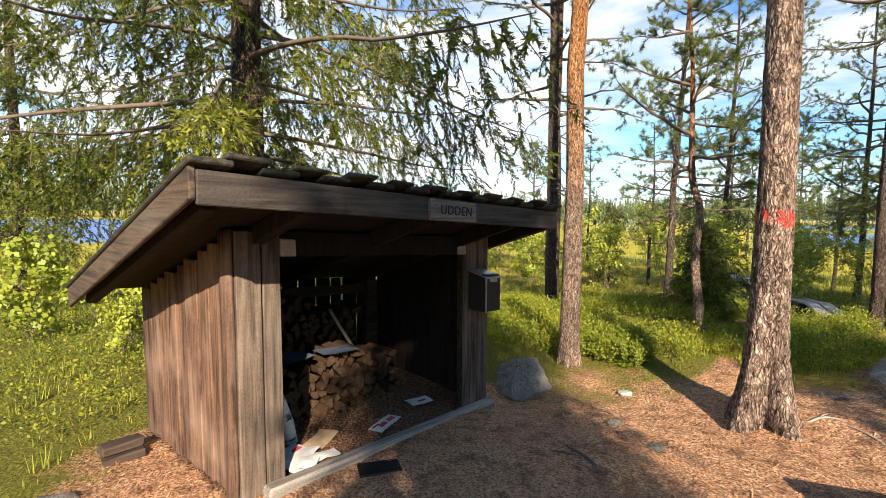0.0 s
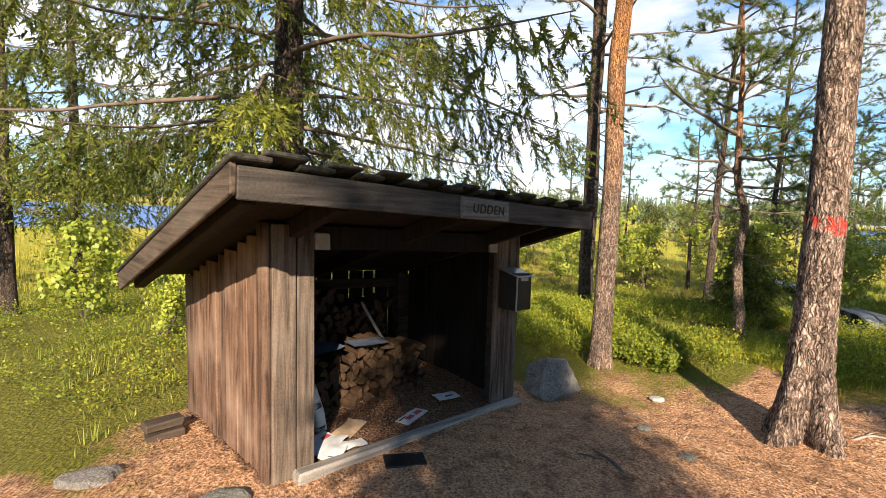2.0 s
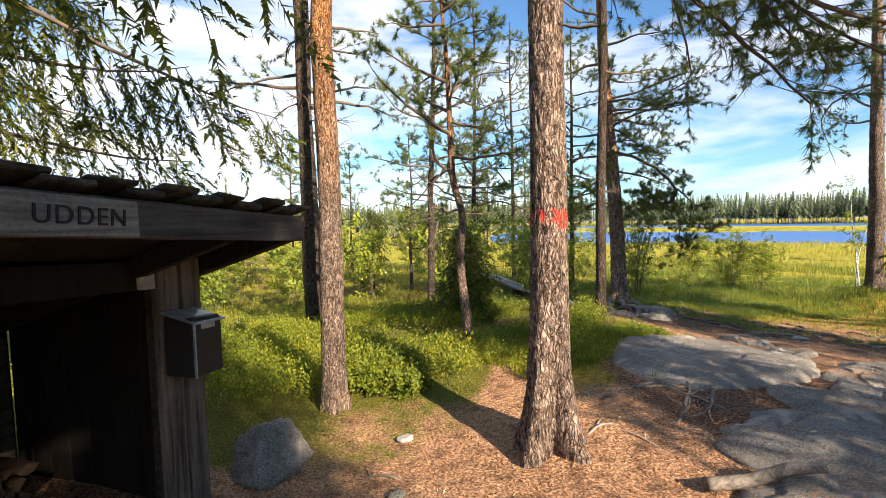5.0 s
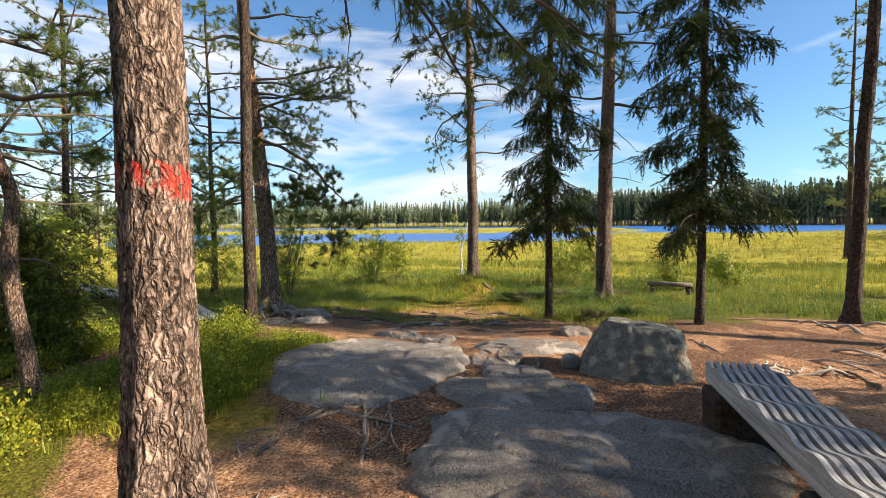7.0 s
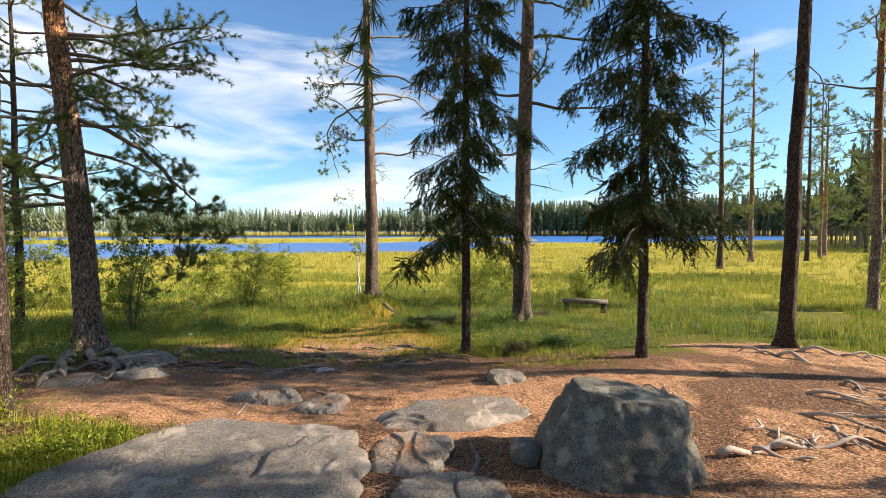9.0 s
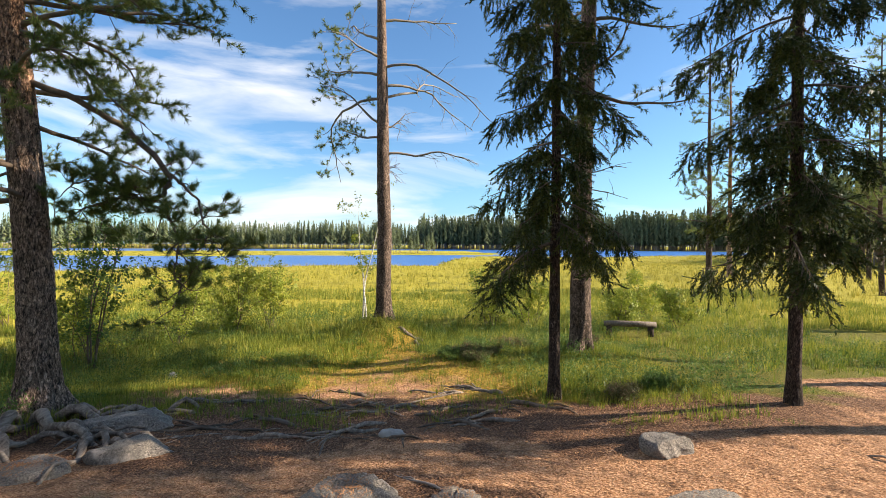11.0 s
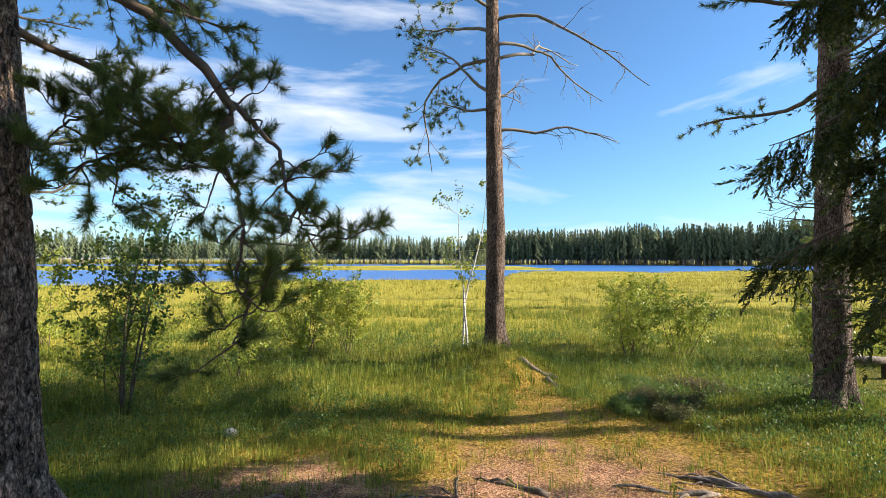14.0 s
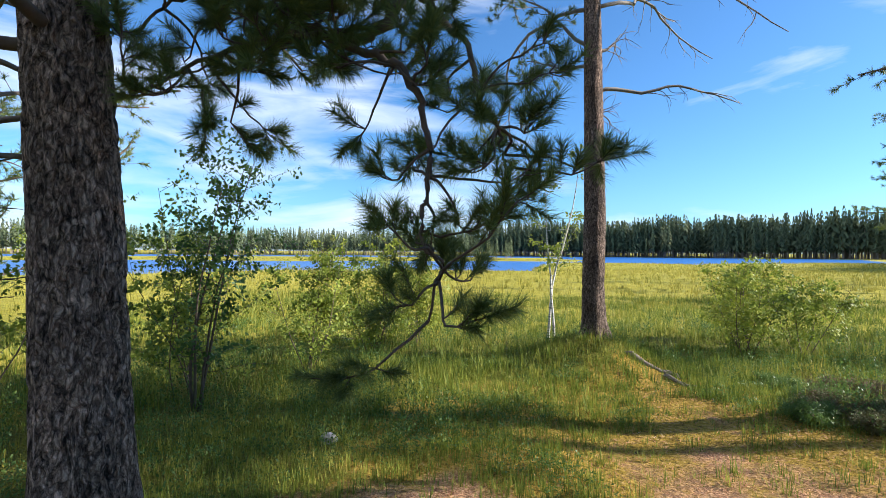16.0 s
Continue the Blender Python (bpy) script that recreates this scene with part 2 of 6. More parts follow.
M["post_wood"] = timber("grey_brown_board", (0.035, 0.025, 0.019), (0.165, 0.12, 0.093), 2, worn=(0.27, 0.225, 0.19), worn_amount=0.35)
M["fascia_wood"] = timber("weathered_fascia", (0.022, 0.018, 0.016), (0.085, 0.07, 0.06), 0, worn=(0.11, 0.1, 0.088), worn_amount=0.35)
M["rake_wood"] = timber("weathered_rake", (0.035, 0.025, 0.018), (0.13, 0.09, 0.065), 1, worn=(0.22, 0.18, 0.15), worn_amount=0.3)
M["roof_wood"] = timber("mossy_roof_board", (0.015, 0.013, 0.011), (0.06, 0.053, 0.045), 1, worn=(0.07, 0.085, 0.035), worn_amount=0.5)
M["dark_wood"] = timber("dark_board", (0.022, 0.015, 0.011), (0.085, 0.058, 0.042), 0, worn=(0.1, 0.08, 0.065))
M["sill_wood"] = timber("grey_sill", (0.12, 0.105, 0.09), (0.34, 0.30, 0.27), 0)
M["sign_wood"] = timber("sign_board", (0.09, 0.078, 0.07), (0.2, 0.18, 0.16), 0)
M["bench_wood"] = timber("silver_bench_slat", (0.22, 0.215, 0.215), (0.46, 0.46, 0.47), 0, worn=(0.5, 0.5, 0.5), worn_amount=0.3)
M["fresh_plank"] = timber("fresh_plank", (0.55, 0.36, 0.15), (0.74, 0.55, 0.28), 0, worn=(0.6, 0.5, 0.35), worn_amount=0.2)
M["walk_plank"] = timber("pale_walkway", (0.36, 0.34, 0.31), (0.60, 0.57, 0.53), 0)
# Firewood tones are darkened to carry the shade inside the shed.
M["shaded_split_wood"] = timber("shaded_firewood", (0.018, 0.009, 0.005), (0.065, 0.034, 0.017), 1, worn=(0.10, 0.062, 0.038), worn_amount=0.4)
# Near-black boards: the shade inside the shed is put into their colour.
M["shaded_wood"] = timber("shaded_inner_board", (0.006, 0.004, 0.003), (0.02, 0.013, 0.009), 2, worn=(0.03, 0.021, 0.015))
# End grain, darkened by the same indoor shade.
M["shaded_log_end"] = plain("shaded_cut_log_end", (0.055, 0.03, 0.015), 0.85, vary=0.45, scale=30)
M["black_paint"] = plain("black_lettering", (0.012, 0.012, 0.012), 0.7)
M["box_metal"] = plain("dark_brown_metal", (0.022, 0.018, 0.016), 0.55, 0.0)
M["lid_metal"] = plain("grey_sheet_metal", (0.36, 0.37, 0.39), 0.4, 0.6)
M["white_note"] = plain("pale_block", (0.34, 0.29, 0.24), 0.9)
M["card"] = plain("cardboard", (0.46, 0.32, 0.2), 0.85)
M["white_paper"] = plain("white_paper", (0.55, 0.54, 0.53), 0.8, vary=0.12)
M["blue_print"] = plain("blue_grey_print", (0.055, 0.07, 0.10), 0.75)
M["red_print"] = plain("red_print", (0.42, 0.06, 0.07), 0.6)
M["black_mat"] = plain("black_rubber", (0.012, 0.012, 0.012), 0.6)
M["white_stone"] = plain("pale_stone", (0.33, 0.31, 0.28), 0.85)


def birch_bark():
    m, t, b = material("birch_bark", 0.7)
    n = tex(t, coords(t, (6, 6, 28)), 1.5, 4, 0.6)
    link(t, ramp(t, n, [(0.36, (0.05, 0.045, 0.04)), (0.46, (0.62, 0.58, 0.52)), (0.8, (0.78, 0.75, 0.7))]), b.inputs["Base Color"])
    bump(t, b, n, 0.4)
    return m


def stone(name, base, lichen, amount, scale=1.0, pale=(0.5, 0.48, 0.45)):
    m, t, b = material(name, 0.85, 0, 0.3)
    p = world_pos(t)
    fine, mid, big = tex(t, p, 75 * scale, 8, 0.8), tex(t, p, 14 * scale, 8, 0.75, 0.4), tex(t, p, 2.2 * scale, 5, 0.65)
    col = ramp(t, fine, [(0.40, tuple(c * 0.3 for c in base)), (0.5, base), (0.6, pale)])
    col = mix(t, ramp(t, mid, [(0.4, (0, 0, 0)), (0.62, (amount,) * 3)]), col, lichen)
    col = mix(t, ramp(t, big, [(0.42, (0, 0, 0)), (0.7, (0.5, 0.5, 0.5))]), col, tuple(c * 0.5 for c in base))
    col = mix(t, ramp(t, tex(t, p, 3.2 * scale, 6, 0.65), [(0.54, (0, 0, 0)), (0.62, (0.7, 0.7, 0.7))]), col, pale)
    link(t, col, b.inputs["Base Color"])
    bump(t, b, mix(t, 0.5, fine, mid), 1.0, 0.035)
    return m


M["birch_bark"] = birch_bark()
M["granite"] = stone("granite_slab", (0.215, 0.19, 0.165), (0.31, 0.27, 0.23), 0.6, 1.0, (0.50, 0.42, 0.36))
M["boulder"] = stone("lichened_boulder", (0.12, 0.11, 0.092), (0.28, 0.265, 0.215), 0.65, 1.6, (0.44, 0.41, 0.34))


def ground_material():
    """Needle litter, moss and bog, by the masks that the ground carries."""
    m, t, b = material("forest_floor", 0.95, 0, 0.15)
    p = world_pos(t)
    fine, mid, big = tex(t, p, 60, 8, 0.7), tex(t, p, 7, 6, 0.6), tex(t, p, 0.8, 4)
    v = node(t, "ShaderNodeTexVoronoi", Scale=55.0)
    link(t, world_pos(t, (1, 0.45, 1)), v.inputs["Vector"])
    flakes = v.outputs["Distance"]
    lit = ramp(t, fine, [(0.32, (0.05, 0.022, 0.012)), (0.45, (0.38, 0.18, 0.085)), (0.60, (0.80, 0.47, 0.28))])
    lit = mix(t, ramp(t, flakes, [(0.1, (0.35, 0.35, 0.35)), (0.5, (0, 0, 0))]), lit, (0.52, 0.33, 0.19))
    lit = mix(t, ramp(t, mid, [(0.48, (0, 0, 0)), (0.68, (0.75, 0.75, 0.75))]), lit, (0.10, 0.048, 0.026))
    moss = ramp(t, tex(t, p, 22, 8, 0.75), [(0.34, (0.06, 0.042, 0.012)), (0.43, (0.23, 0.15, 0.022)), (0.53, (0.42, 0.27, 0.036)), (0.66, (0.52, 0.31, 0.14))])
    green = ramp(t, fine, [(0.3, (0.05, 0.055, 0.01)), (0.5, (0.15, 0.14, 0.022)), (0.7, (0.31, 0.26, 0.04))])
    bog = ramp(t, tex(t, p, 3, 7, 0.7), [(0.3, (0.24, 0.22, 0.03)), (0.5, (0.40, 0.34, 0.042)), (0.7, (0.53, 0.42, 0.065))])
    far = t.nodes.new("ShaderNodeAttribute")
    far.attribute_name = "open_bog"
    lm = t.nodes.new("ShaderNodeAttribute")
    lm.attribute_name = "litter"
    mm = t.nodes.new("ShaderNodeAttribute")
    mm.attribute_name = "moss"
    hm = t.nodes.new("ShaderNodeAttribute")
    hm.attribute_name = "humus"

    def soft(src, gain, noise_):
        a = t.nodes.new("ShaderNodeMath")
        a.operation = "MULTIPLY_ADD"
        link(t, noise_, a.inputs[0])
        a.inputs[1].default_value = gain
        link(t, src, a.inputs[2])
        return ramp(t, a.outputs[0], [(0.5 + gain / 2 - 0.12, (0, 0, 0)), (0.5 + gain / 2 + 0.12, (1, 1, 1))])
    col = mix(t, soft(far.outputs["Fac"], 0.5, big), green, bog)
    col = mix(t, soft(mm.outputs["Fac"], 0.7, mid), col, moss)
    col = mix(t, soft(lm.outputs["Fac"], 0.6, mid), col, lit)
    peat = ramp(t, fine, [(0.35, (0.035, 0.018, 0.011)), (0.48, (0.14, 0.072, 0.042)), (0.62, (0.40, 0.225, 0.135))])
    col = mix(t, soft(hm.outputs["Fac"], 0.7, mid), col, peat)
    link(t, col, b.inputs["Base Color"])
    bump(t, b, mix(t, 0.5, fine, flakes), 1.0, 0.05)
    return m


M["ground"] = ground_material()


def water_material():
    m, t, b = material("lake_water", 0.32, 0, 0.22)
    # The blue base colour stands in for the sky mirrored by the waves.
    b.inputs["Base Color"].default_value = (0.03, 0.125, 0.38, 1)
    n = tex(t, world_pos(t, (0.5, 1.0, 1)), 1.2, 4)
    bump(t, b, n, 0.8, 0.25)
    return m


M["water"] = water_material()

# ---- helpers for shape ----
rng = np.random.default_rng(7)
TABLE = rng.random((64, 64, 64))


def vnoise(p):
    """Smooth value noise in 0..1 at the points p (n, 3)."""
    p = np.asarray(p, float)
    i = np.floor(p).astype(int)
    f = p - i
    f = f * f * (3 - 2 * f)
    r = 0
    for dx in (0, 1):
        for dy in (0, 1):
            for dz in (0, 1):
                w = (f[:, 0] if dx else 1 - f[:, 0]) * (f[:, 1] if dy else 1 - f[:, 1]) * (f[:, 2] if dz else 1 - f[:, 2])
                r = r + w * TABLE[(i[:, 0] + dx) % 64, (i[:, 1] + dy) % 64, (i[:, 2] + dz) % 64]
    return r


def fbm(p, octaves=4):
    p = np.asarray(p, float)
    return sum(vnoise(p * 2.03 ** k + 11.3 * k) * 0.5 ** k for k in range(octaves)) / sum(0.5 ** k for k in range(octaves))


def smooth(a, b, x):
    s = np.clip((x - a) / (b - a), 0, 1)
    return s * s * (3 - 2 * s)


def mesh_data(name, V, F, mat, shade=True):
    V, F = np.asarray(V, np.float32).reshape(-1, 3), np.asarray(F, np.int32)
    k = F.shape[1]
    me = bpy.data.meshes.new(name)
    me.vertices.add(len(V))
    me.vertices.foreach_set("co", V.ravel())
    me.loops.add(F.size)
    me.loops.foreach_set("vertex_index", F.ravel())
    me.polygons.add(len(F))
    me.polygons.foreach_set("loop_start", np.arange(0, F.size, k, dtype=np.int32))
    me.polygons.foreach_set("use_smooth", np.full(len(F), shade))
    me.update(calc_edges=True)
    me.materials.append(mat)
    return me


def part(name, data, mat=None, parent=None, label="", at=None):
    """Links a bmesh or a mesh as one object, under a thing or a part."""
    if isinstance(data, bmesh.types.BMesh):
        me = bpy.data.meshes.new(name)
        data.to_mesh(me)
        data.free()
        me.materials.append(mat)
        data = me
    ob = new(name, data)
    if parent is not None:
        ob.parent = parent
    if at is not None:
        ob.matrix_basis = at
    if label:
        ob["label"] = label
    return ob


def thing(name, at, label, category, group="", kind=""):
    """An Empty at the base of a thing."""
    ob = new(name)
    ob.empty_display_size = 0.1
    ob.matrix_basis = at if isinstance(at, Matrix) else Matrix.Translation(at)
    return tagged(ob, label, category, group, kind)


class Soup:
    """Gathers triangles into one mesh."""

    def __init__(self):
        self.v, self.f, self.n = [], [], 0

    def add(self, V, F):
        self.v.append(np.asarray(V, float).reshape(-1, 3))
        self.f.append(np.asarray(F, int).reshape(-1, 3) + self.n)
        self.n += len(self.v[-1])

    def scatter(self, V, F, mats, offs):
        """The template V, F at every rotation-scale matrix (n, 3, 3) and place (n, 3)."""
        mats, offs = np.asarray(mats), np.asarray(offs)
        if not len(offs):
            return
        P = np.einsum("nij,kj->nki", mats, V) + offs[:, None, :]
        G = F[None] + (np.arange(len(offs)) * len(V))[:, None, None]
        self.add(P.reshape(-1, 3), G.reshape(-1, 3))

    def mesh(self, name, mat, shade=False):
        return mesh_data(name, np.concatenate(self.v), np.concatenate(self.f), mat, shade)


def frames(d, roll=None, scale=None, up=(0, 0, 1)):
    """Matrices whose columns are side, other, d: z of a template goes along d."""
    d = np.asarray(d, float)
    d = d / np.maximum(np.linalg.norm(d, axis=1, keepdims=True), 1e-9)
    a = np.cross(np.broadcast_to(up, d.shape), d)
    bad = np.linalg.norm(a, axis=1) < 1e-3
    a[bad] = (1, 0, 0)
    a /= np.linalg.norm(a, axis=1, keepdims=True)
    b = np.cross(d, a)
    if roll is not None:
        c, s = np.cos(roll)[:, None], np.sin(roll)[:, None]
        a, b = a * c + b * s, b * c - a * s
    m = np.stack([a, b, d], axis=2)
    return m if scale is None else m * np.asarray(scale)[:, None, None]


def tube(points, radii, sides=6, lump=0.0, seed=0):
    """A tapered tube along a polyline: vertices and triangles."""
    P = np.asarray(points, float)
    R = np.broadcast_to(np.asarray(radii, float), (len(P),))
    d = np.gradient(P, axis=0)
    m = frames(d)
    th = np.arange(sides) * 2 * np.pi / sides
    ring = np.stack([np.cos(th), np.sin(th), 0 * th], 1)
    V = P[:, None] + np.einsum("nij,kj->nki", m, ring) * R[:, None, None]
    if lump:
        V += (fbm(V.reshape(-1, 3) * 9 + seed, 3).reshape(V.shape[:2])[..., None] - 0.5) * 2 * lump * (V - P[:, None])
    n = len(P)
    i, j = np.meshgrid(np.arange(n - 1), np.arange(sides), indexing="ij")
    a, b = i * sides + j, i * sides + (j + 1) % sides
    F = np.concatenate([np.stack([a, b, b + sides], -1).reshape(-1, 3), np.stack([a, b + sides, a + sides], -1).reshape(-1, 3)])
    V = V.reshape(-1, 3)
    c0, c1 = len(V), len(V) + 1
    V = np.vstack([V, P[0], P[-1]])
    k = np.arange(sides)
    F = np.vstack([F, np.stack([np.full(sides, c0), (k + 1) % sides, k], 1), np.stack([np.full(sides, c1), k + (n - 1) * sides, (k + 1) % sides + (n - 1) * sides], 1)])
    return V, F


def wander(start, direction, length, steps, bend, droop=0.0, r=None):
    """A wavering line: it droops (or rises) and bends by chance."""
    r = r or rng
    p, d = np.array(start, float), np.array(direction, float)
    d /= np.linalg.norm(d)
    out = [p.copy()]
    for k in range(steps):
        d = d + r.normal(0, bend, 3) + np.array([0, 0, droop])
        d /= np.linalg.norm(d)
        p = p + d * length / steps
        out.append(p.copy())
    return np.array(out)


def box_bm(x0, x1, y0, y1, z0, z1, bevel=0.004, warp=0.0, skew=None):
    """A bevelled board between the given bounds."""
    bm = bmesh.new()
    bmesh.ops.create_cube(bm, size=1)
    for v in bm.verts:
        v.co = Vector(((x0 + x1) / 2 + v.co.x * (x1 - x0), (y0 + y1) / 2 + v.co.y * (y1 - y0), (z0 + z1) / 2 + v.co.z * (z1 - z0)))
        if warp:
            v.co += Vector(rng.uniform(-warp, warp, 3))
    if bevel:
        bmesh.ops.bevel(bm, geom=bm.edges[:], offset=bevel, segments=1, affect="EDGES")
    if skew:
        for v in bm.verts:
            v.co = skew(v.co)
    return bm


# ---- the lie of the land ----
def bare(x, y):
    """How far the trodden ground reaches: 1 on needle litter, 0 in the green."""
    def blob(cx, cy, rx, ry):
        return 1.25 - ((x - cx) / rx) ** 2 * 0.75 - ((y - cy) / ry) ** 2 * 0.75

    def strip(x0, y0, x1, y1, w):
        k = np.clip(((x - x0) * (x1 - x0) + (y - y0) * (y1 - y0)) / ((x1 - x0) ** 2 + (y1 - y0) ** 2), 0, 1)
        return 1.2 - np.hypot(x - x0 - k * (x1 - x0), y - y0 - k * (y1 - y0)) / w * 0.7
    g = np.maximum.reduce([blob(1.6, 0.6, 3.4, 3.3), blob(5.4, 0.7, 4.6, 3.1), blob(8.3, 2.6, 1.9, 3.4), blob(0.4, 3.0, 1.9, 1.3), blob(8.2, -2.0, 1.7, 2.2),
                           blob(8.9, 5.9, 1.0, 1.2), blob(5.0, -4.0, 9.0, 3.0),
                           blob(10.9, 4.0, 2.3, 2.4) - 0.76, blob(10.7, 6.0, 1.5, 1.5) - 0.72, strip(3.3, 3.6, 5.0, 5.7, 0.28), strip(-1.6, 1.9, -5.5, 4.4, 0.32), strip(9.0, 3.7, 14.6, 3.7, 0.5) - 0.95])
    g = g - 1.1 * smooth(0.0, 1.0, x - 9.7 - 0.9 * smooth(0.2, -1.2, y) + 0.25 * np.maximum(-y - 2.5, 0)) * smooth(2.2, 1.2, y)
    n = fbm(np.stack([x * 1.3, y * 1.3, 0 * x + 3], -1).reshape(-1, 3), 4).reshape(np.shape(x))
    return np.clip(g + (n - 0.5) * 1.1, 0, 1)


def trail(x, y):
    """The mossy trodden trail that leads to the bog: 1 in its middle."""
    n = fbm(np.stack([x * 1.1, y * 1.1, 0 * x + 8], -1).reshape(-1, 3), 3).reshape(np.shape(x)) - 0.5
    w = 0.25 + 1.15 * smooth(14.2, 11.2, x)
    return smooth(1.25, 0.75, np.abs(y - 3.75 + n * 0.9) / w) * smooth(9.6, 10.4, x) * smooth(15.0, 14.3, x)


LAKE = -0.78


def lake(x, y):
    """How deep a place lies in the lake: over 0 is water."""
    d = np.hypot(x, y)
    a = np.degrees(np.arctan2(y, x))
    n = fbm(np.stack([x * 0.035, y * 0.035, 0 * x], -1).reshape(-1, 3), 4).reshape(np.shape(x)) - 0.5
    front = np.exp(-((a - 8) / 42) ** 6)
    shore = 51 + 47 * smooth(3, -5, a) + 45 * smooth(-16, -32, a) + n * 12
    near = smooth(0, 6, d - shore)
    isle = smooth(-8, 8, d - 108 - n * 70) * smooth(8, -8, d - 215 - n * 110) * smooth(-9, -4, a + n * 8)
    far = smooth(0, 14, (318 + n * 60) - d)
    left = np.exp(-((a - 122) / 26) ** 6) * smooth(0, 6, d - 40 - n * 20) * smooth(0, 14, 170 + n * 40 - d)
    return np.maximum(front * near * far * (1 - isle), left) - 0.35


def land(x, y):
    """The ground's height."""
    x, y = np.asarray(x, float), np.asarray(y, float)
    ex, ey, wx, sy = np.maximum(x - 3.6, 0) / 8.8, np.maximum(y - 4.8, 0) / 9.0, np.maximum(-x - 0.6, 0) / 10.0, np.maximum(-y - 14, 0) / 30
    s = smooth(0, 1, np.sqrt(ex ** 2 + ey ** 2 + wx ** 2 + sy ** 2))
    z = -0.62 * s
    for cx, cy, h, r in ((10.6, -0.6, 0.20, 3.0), (15.35, 4.35, 0.42, 0.8), (9.8, 7.1, 0.14, 1.6), (6.6, 5.4, 0.20, 1.3), (10.5, -2.75, 0.10, 1.2), (12.6, 3.0, 0.1, 1.0), (12.8, 0.8, 0.16, 0.9),
                         (2.6, 3.9, -0.12, 1.5), (5.6, 3.0, 0.07, 1.2), (1.1, 3.75, -0.06, 0.6), (14.9, -1.4, 0.1, 1.2)):
        z = z + h * np.exp(-((x - cx) ** 2 + (y - cy) ** 2) / r ** 2)
    z = z - 0.07 * np.exp(-((x + 1.2) ** 2 + (y - 3.9) ** 2) / 1.2)
    q = np.stack([x, y, 0 * x], -1).reshape(-1, 3)
    near = np.exp(-(x ** 2 + y ** 2) / 3600)
    z = z + ((fbm(q * 0.9, 3) - 0.5) * 0.10 + (fbm(q * 6 + 5, 3) - 0.5) * 0.035).reshape(x.shape) * near
    d = np.hypot(x, y)
    w = lake(x, y)
    z = np.where(w > 0, z - 1.2 * np.minimum(w * 3, 1), z)
    return z + smooth(330, 520, d) * 3.0


def land1(x, y):
    return float(land(np.array([x]), np.array([y]))[0])


def axis_steps(lo, hi, step, reach, n):
    mid = np.arange(lo, hi, step)
    g = np.geomspace(step, reach, n)
    return np.concatenate([lo - np.cumsum(g)[::-1] * reach / np.sum(g), mid, hi + np.cumsum(g) * reach / np.sum(g)])


gx, gy = axis_steps(-3, 15, 0.10, 2600, 90), axis_steps(-3.5, 8.5, 0.10, 2600, 90)
X, Y = np.meshgrid(gx, gy, indexing="ij")
Z = land(X, Y)
n1, n2 = X.shape
ii, jj = np.meshgrid(np.arange(n1 - 1), np.arange(n2 - 1), indexing="ij")
q0 = ii * n2 + jj
ground_me = mesh_data("ground", np.stack([X, Y, Z], -1), np.stack([q0, q0 + n2, q0 + n2 + 1, q0 + 1], -1).reshape(-1, 4), M["ground"])
RAD = np.hypot(X - 3, Y - 1)
mossy = 1.2 * trail(X, Y) + 0.7 * np.exp(-((X - 11.8) / 2.8) ** 4 - ((Y - 4.2) / 2.6) ** 4) + np.exp(-((X - 11.5) / 2.2) ** 2 - ((Y - 3.8) / 1.6) ** 2) * 0.9 + np.exp(-((X - 4.3) / 0.9) ** 2 - ((Y - 3.6) / 0.8) ** 2) * 0.7 + np.exp(-((X - 9.5) / 1.2) ** 2 - ((Y - 0.2) / 1.5) ** 2) * 0.55 + 0.6 * np.exp(-((X - 14) / 1.6) ** 2 - ((Y - 3.6) / 0.5) ** 2)
humus = 1.1 * np.exp(-((X - 10.0) / 0.75) ** 4 - ((Y - 4.6) / 2.4) ** 4) + 0.9 * np.exp(-((X - 9.4) / 0.9) ** 2 - ((Y - 6.6) / 1.2) ** 2) + 0.8 * np.exp(-((X - 9.6) / 0.7) ** 2 - ((Y - 0.4) / 1.2) ** 2) + 0.85 * np.exp(-((X - 4.6) / 0.7) ** 2 - ((Y - 2.6) / 0.7) ** 2)
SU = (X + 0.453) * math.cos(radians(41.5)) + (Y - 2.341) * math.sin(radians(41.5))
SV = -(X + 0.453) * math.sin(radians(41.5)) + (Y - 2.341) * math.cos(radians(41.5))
# Shed floor: bare soil, its dark tone also standing for the shade inside.
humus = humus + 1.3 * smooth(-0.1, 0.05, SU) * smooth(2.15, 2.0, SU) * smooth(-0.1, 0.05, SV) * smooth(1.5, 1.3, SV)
soil = fbm(np.stack([X * 1.1, Y * 1.1, 0 * X + 21], -1).reshape(-1, 3), 4).reshape(X.shape)
humus = humus + (0.22 + 0.6 * smooth(0.42, 0.64, soil)) * smooth(3.6, 5.2, X) * smooth(10.5, 9.5, X)
humus = humus - 0.8 * np.exp(-((X - 5.2) / 1.0) ** 2 - ((Y - 4.5) / 0.5) ** 2)
mossy = mossy + 0.9 * np.exp(-((X - 5.3) / 0.9) ** 2 - ((Y - 4.45) / 0.45) ** 2) + 0.8 * np.exp(-((X - 4.2) / 0.6) ** 2 - ((Y - 3.2) / 0.8) ** 2) + 0.8 * np.exp(-((X - 3.4) / 0.5) ** 2 - ((Y - 3.3) / 0.5) ** 2) + 0.7 * np.exp(-((X - 6.0) / 0.3) ** 2 - ((Y - 1.75) / 0.3) ** 2)
mossy = mossy + 0.35 * smooth(9.6, 10.6, X) * smooth(14.5, 12.5, X) * smooth(1.6, 2.6, Y) * smooth(7.6, 6.2, Y)
